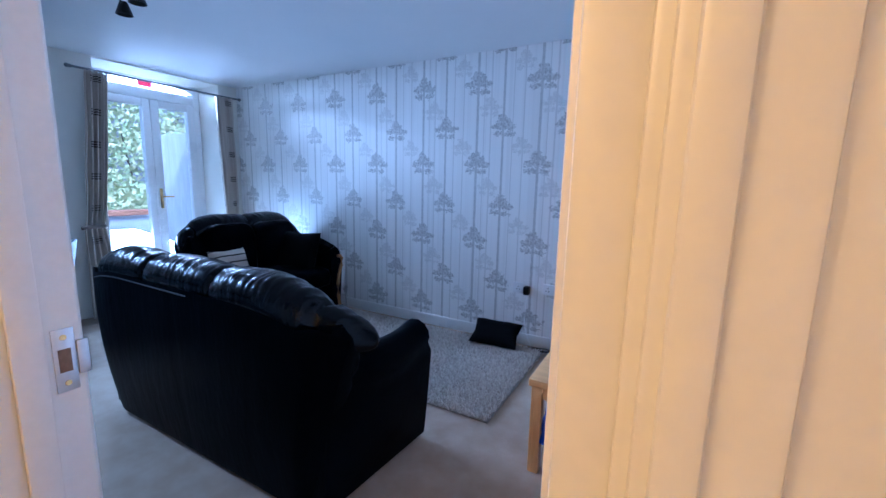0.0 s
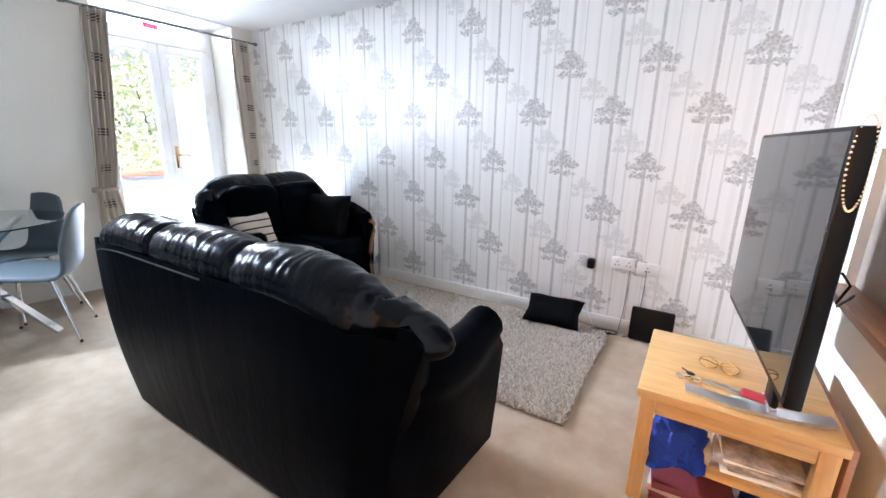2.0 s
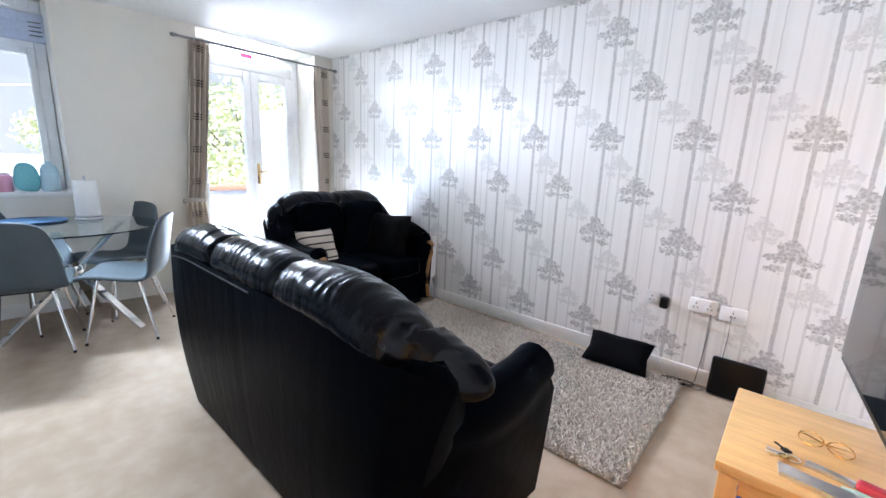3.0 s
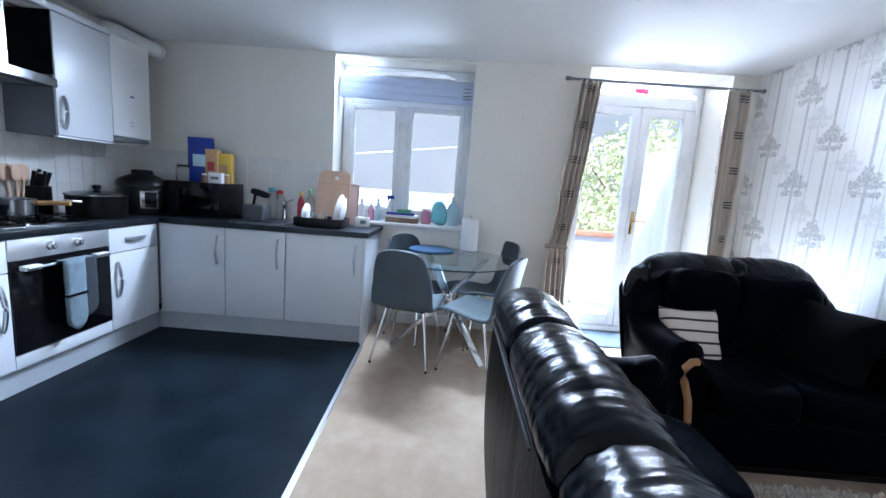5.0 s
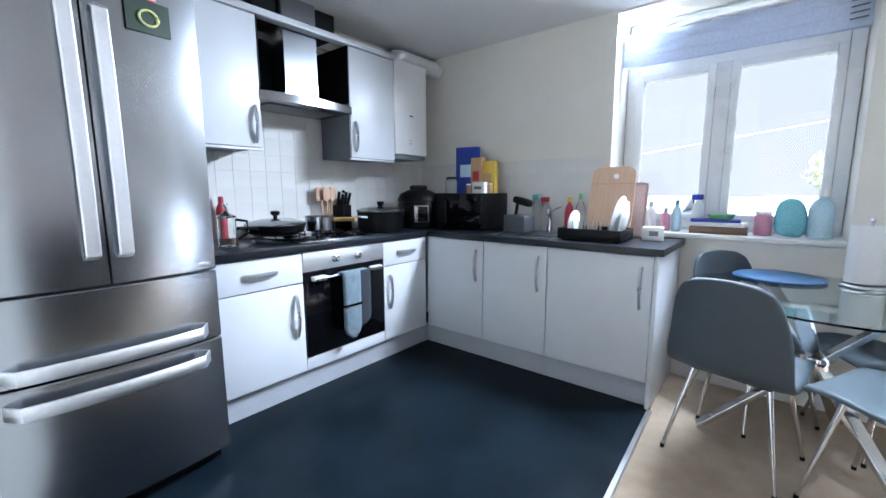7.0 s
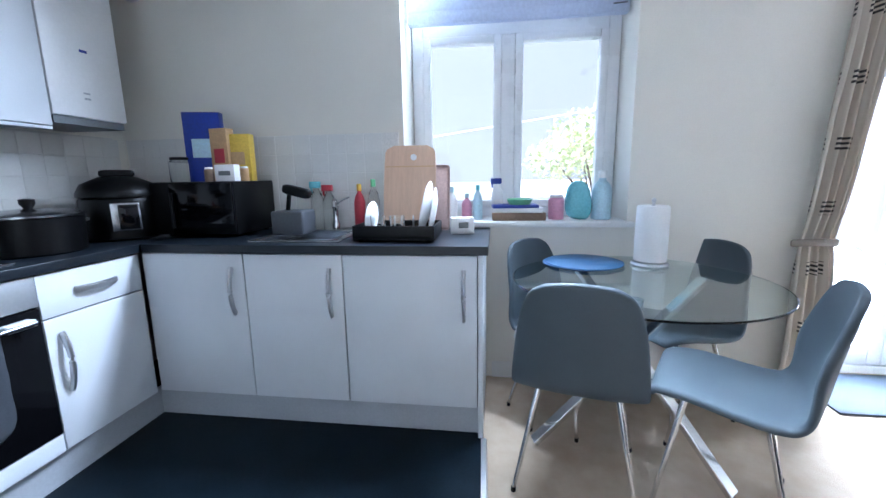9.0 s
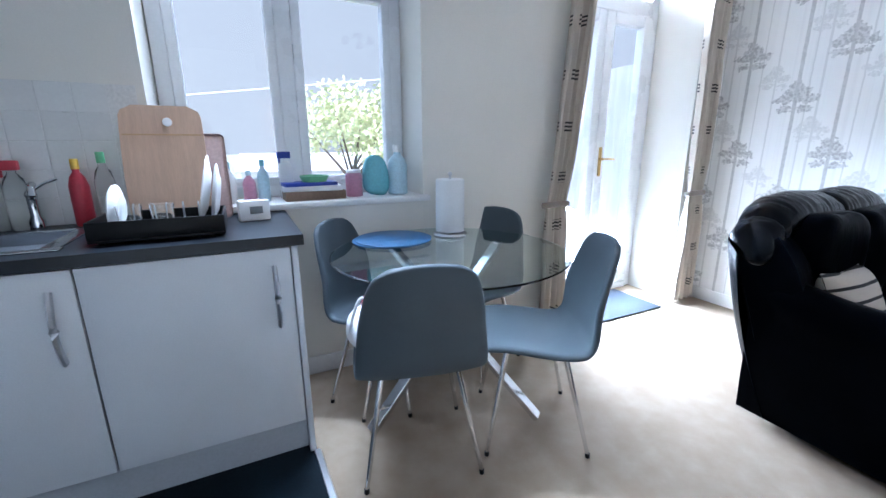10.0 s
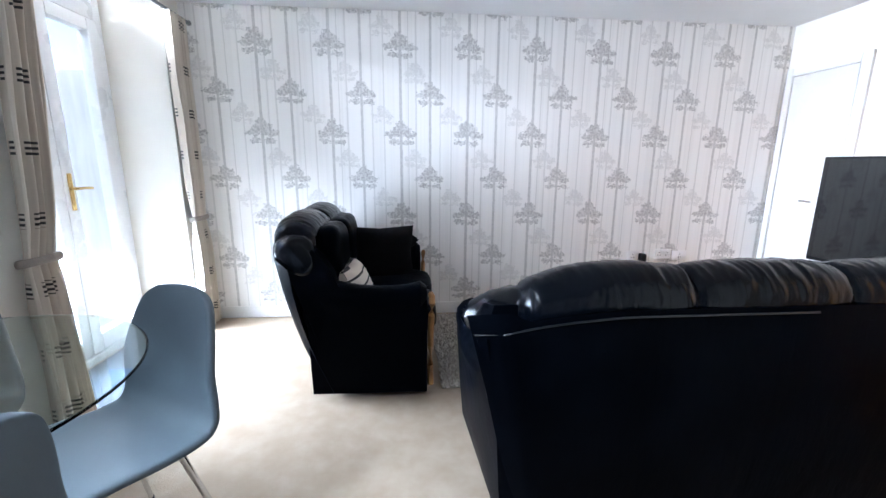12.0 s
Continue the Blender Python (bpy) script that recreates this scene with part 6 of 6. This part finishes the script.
def socket_plate(x0, x1, z, label):
    t = thing("wall_socket", label, "socket")
    part("plate", box((x0, YW - 0.012, z - 0.043), (x1, YW, z + 0.043), 0.003), WHITE, t)
    n = max(1, round((x1 - x0) / 0.09))
    for i in range(n):
        cx = x0 + (x1 - x0) * (i + 0.5) / n
        b = bmesh.new()
        for dx, dz in ((0, 0.012), (-0.011, -0.012), (0.011, -0.012)):
            bx(b, (cx + dx - 0.003, YW - 0.0135, z + dz - 0.004), (cx + dx + 0.003, YW - 0.0115, z + dz + 0.004))
        part("slots", b, BLACK, t)
        part("switch", box((cx - 0.007, YW - 0.016, z + 0.022), (cx + 0.007, YW - 0.011, z + 0.036), 0.002), WHITE, t)
    return t


socket_plate(-0.975, -0.885, 0.485, "white single wall socket"), socket_plate(-0.72, -0.575, 0.50, "white double wall socket"), socket_plate(-0.56, -0.43, 0.485, "white double wall socket")
plug = thing("plug_adapter", "black mains adapter in the wall socket", "plug")
part("body", box((-0.875, YW - 0.06, 0.44), (-0.825, YW, 0.51), 0.012, 3), BLACK, plug)
single("white_cable", tube(bmesh.new(), [(-0.85, YW - 0.03, 0.442), (-0.855, YW - 0.02, 0.35), (-0.86, YW - 0.02, 0.2), (-0.83, YW - 0.03, 0.09), (-0.78, YW - 0.06, 0.012), (-0.66, YW - 0.1, 0.008), (-0.58, YW - 0.08, 0.008)], 0.003, 6), WHITE, "thin white cable down the wallpaper", "cable")
for x, h in ((-0.60, 0.46), (-0.50, 0.48)):
    single("dark_cable", tube(bmesh.new(), [(x, YW - 0.016, h), (x + 0.003, YW - 0.03, h - 0.12), (x - 0.005, YW - 0.014, 0.2), (x - 0.02, YW - 0.03, 0.02), (x - 0.08, YW - 0.1, 0.008)], 0.003, 6), GREY, "dark cable hanging from the socket", "cable")
nest = bmesh.new()
for i in range(5):
    tube(nest, [(-0.78 + 0.03 * i + 0.05 * math.sin(k * 1.3 + i), 3.27 + 0.035 * math.cos(k * 1.1 + i * 2), 0.010 + 0.004 * i) for k in range(9)], 0.003, 6)
single("cable_tangle", nest, BLACK, "tangle of black cables on the carpet", "cables")
bxo = single("speaker_box", box((-0.13, -0.022, 0), (0.13, 0.022, 0.225), 0.012, 3), BLACK, "flat black box leaning against the wall", "box")
bxo.matrix_world = Matrix.Translation((-0.42, 3.30, 0.002)) @ pose(0, 0, 0, -10, 0, 0)
knob = single("door_stop", lathe([(0.018, 0), (0.02, 0.02), (0.014, 0.035)], 16), OAK, "small round wooden door stop", "door stop", (-0.22, 3.30, 0))

# door mat
single("doormat", box((-4.86, 2.04, 0.001), (-4.415, 2.92, 0.012), 0.004), DOORMAT, "blue-grey doormat at the french doors", "doormat")

# ceiling fittings
for x, y in ((-3.52, -0.87), (-3.55, -0.04), (-2.3, -0.87), (-2.3, -0.04)):
    dl = thing("downlight", "small chrome recessed ceiling downlight", "ceiling light", (x, y, ZC), group="downlights over the kitchen")
    part("bezel", lathe([(0.042, -0.004), (0.040, -0.008), (0.030, -0.006), (0.028, -0.001), (0.042, -0.0005)], 24), CHROME, dl)
    part("lens", lathe([(0.028, -0.003), (0.028, -0.001)], 20), GREY, dl)
cl = thing("ceiling_light", "dark metal ceiling light with blade-like shades", "ceiling light", (-2.72, 1.42, ZC))
part("rose", lathe([(0.05, -0.03), (0.055, -0.001)], 24), BLACK, cl)
for a in (20, 140, 260):
    ca, sa = math.cos(radians(a)), math.sin(radians(a))
    part("arm", rod(bmesh.new(), (0, 0, -0.03), (0.14 * ca, 0.14 * sa, -0.06), 0.006), BLACK, cl)
    part("shade", lathe([(0.02, 0.05), (0.045, -0.02), (0.042, -0.02), (0.017, 0.048)], 20, (0.15 * ca, 0.15 * sa, -0.09)), BLACK, cl)
hl = thing("hall_light", "warm glass globe on the hall ceiling", "ceiling light", (-0.98, -0.80, ZC))
part("rose", lathe([(0.05, -0.03), (0.055, -0.001)], 24), WHITE, hl)
part("stem", rod(bmesh.new(), (0, 0, -0.03), (0, 0, -0.12), 0.008), BRASS, hl)

# ---- outside ----
single("ground", box((-400, -300, -3.3), (-5.07, 300, -3.2)), mat("pale_ground", (0.30, 0.31, 0.24), 0.9, big=0.2, fine=6), "pale grass and paving below the flat", "ground", kind="structure", smooth=False)
single("backdrop", box((-320, -400, -20), (-319, 400, 135)), glow_mat("hazy_sky", (0.84, 0.84, 0.83), HAZE), "bright hazy sky in the distance", "sky", kind="structure", smooth=False)
RENDER_W = mat("white_render", (0.55, 0.55, 0.57), 0.8)
BRICK = mat("terracotta_coping", (0.42, 0.20, 0.12), 0.8)
balc = thing("balcony", "white-rendered balcony with a terracotta coping", "balcony")
part("slab", box((-6.45, 1.45, -0.2), (-5.065, 3.42, -0.03)), mat("pale_paving", (0.62, 0.60, 0.55), 0.85), balc)
part("parapet", box((-6.45, 1.45, -0.03), (-6.33, 3.42, 0.80)), RENDER_W, balc)
part("side_wall", box((-6.33, 3.30, -0.03), (-5.065, 3.42, 1.90)), mat("pale_screen_boards", (0.58, 0.57, 0.58), 0.8, var=0.1, grain=(8, 1, 1)), balc)
part("side_wall", box((-6.33, 1.45, -0.03), (-5.065, 1.57, 0.80)), RENDER_W, balc)
part("coping", box((-6.50, 1.42, 0.801), (-6.28, 3.45, 0.87), 0.008), BRICK, balc)
part("drain_grille", box((-6.1, 2.1, -0.03), (-6.0, 2.5, -0.018), 0.002), GREY, balc)


def house(at, w, d, h, roof_h, rz):
    t = thing("house", "pale distant house with a gabled roof", "house", at, rz)
    part("wall", box((-w / 2, -d / 2, 0), (w / 2, d / 2, h)), RENDER_W, t)
    rows = [[(x, -d / 2 - 0.3, h), (x, 0, h + roof_h), (x, d / 2 + 0.3, h), (x, d / 2 + 0.2, h - 0.1), (x, 0, h + roof_h - 0.25), (x, -d / 2 - 0.2, h - 0.1)] for x in (-w / 2 - 0.3, w / 2 + 0.3)]
    part("roof", grid(bmesh.new(), rows, True, True), mat("pale_roof_tiles", (0.72, 0.68, 0.64), 0.85), t)
    for i in range(3):
        for z in (0.9,):
            x = -w / 2 + w * (i + 0.5) / 3
            wd = part("window", box((x - 0.55, -d / 2 - 0.03, z), (x + 0.55, -d / 2 - 0.001, z + 1.2)), PALE_BLUE, t)
            part("frame", box((x - 0.62, -d / 2 - 0.05, z - 0.08), (x + 0.62, -d / 2 - 0.031, z - 0.001)), UPVC, wd)
    return t


house((-34, -10.0, -3.2), 12, 8, 2.9, 1.1, 90)
house((-38, 6.5, -3.2), 12, 8, 2.8, 1.2, 84)

single("overhead_cable", rod(bmesh.new(), (-12, -7, 1.32), (-12, 3.2, 2.70), 0.013, n=8), WHITE, "white overhead cable running to the tree", "cable")
LEAF = stuff_mat("bright_leaves", (0.40, 0.48, 0.24), (0.72, 0.68, 0.40), 0.7)
BARK = mat("bark", (0.13, 0.10, 0.075), 0.9, fine=40, bump=0.6)


def tree(at, h, r, seed):
    rng = np.random.default_rng(seed)
    t = thing("tree", "leafy garden tree in bright light", "tree", at)
    b = rod(bmesh.new(), (0, 0, 0), (0.1, 0.05, h * 0.55), 0.16, 0.09, 10)
    tips = []
    for i in range(9):
        a, e = i * 2.4, rng.uniform(0.3, 1.0)
        p = Vector((0.08, 0.04, h * rng.uniform(0.38, 0.55)))
        q = Vector((r * 0.75 * math.cos(a), r * 0.75 * math.sin(a), h * (0.55 + 0.32 * e)))
        rod(b, p, q, 0.06, 0.015, 7)
        tips.append(q)
    part("trunk", b, BARK, t)
    vs, fs = [], []
    for q in tips + [Vector((0, 0, h * 0.86)), Vector((0.2, 0.1, h * 0.7))]:
        for k in range(420):
            d = Vector(rng.normal(0, 1, 3)).normalized() * (r * 0.55 * rng.uniform(0.25, 1) ** 0.6)
            d.z *= 0.75
            c = q + d
            u = Vector(rng.normal(0, 1, 3)).normalized()
            v = u.orthogonal().normalized()
            s = rng.uniform(0.05, 0.11)
            i0 = len(vs)
            vs += [c - u * s, c + v * s * 0.5, c + u * s, c - v * s * 0.5]
            fs.append((i0, i0 + 1, i0 + 2, i0 + 3))
    me = bpy.data.meshes.new("crown")
    me.from_pydata([tuple(p) for p in vs], [], fs)
    me.materials.append(LEAF)
    ob = new("crown", me)
    ob.parent = t
    ob["kind"] = "stuff"


tree((-17, 3.7, -3.2), 6.9, 1.9, 1)
tree((-15, 6.9, -3.2), 7.4, 2.3, 2)
tree((-13, 5.0, -3.2), 5.0, 1.5, 3)

# ---- wall tiles ----
TS = 0.108
tile_me = bpy.data.meshes.new("tile")
tb = box((-TS / 2 + 0.0014, 0, -TS / 2 + 0.0014), (TS / 2 - 0.0014, 0.004, TS / 2 - 0.0014), 0.001, 1)
tb.to_mesh(tile_me)
tb.free()
tile_me.materials.append(TILE)
b = box((-4.565, YS, W), (-2.43, YS + 0.004, 1.455))
bx(b, (-3.535, YS, 1.456), (-2.90, YS + 0.004, 1.73))
ts = structure("tile_backing_south", b, GROUT, "white glazed tiles behind the hob", "tiles")
tw = structure("tile_backing_west", box((XW, YS + 0.012, W), (XW + 0.004, WX0 - 0.03, 1.449)), GROUT, "white glazed tiles beside the window", "tiles")
for i in range(20):
    for j in range(8):
        x, z = -2.49 - i * TS, W + TS * (j + 0.5)
        if (j >= 5 and not (-3.48 < x < -2.95)) or z > 1.72:
            continue
        o = new("tile", tile_me)
        o.matrix_world = pose(x, YS + 0.002, z)
        o.parent = ts
for i in range(15):
    for j in range(5):
        o = new("tile", tile_me)
        o.matrix_world = pose(XW + 0.002, YS + 0.075 + i * TS, W + TS * (j + 0.5), 0, 0, -90)
        o.parent = tw
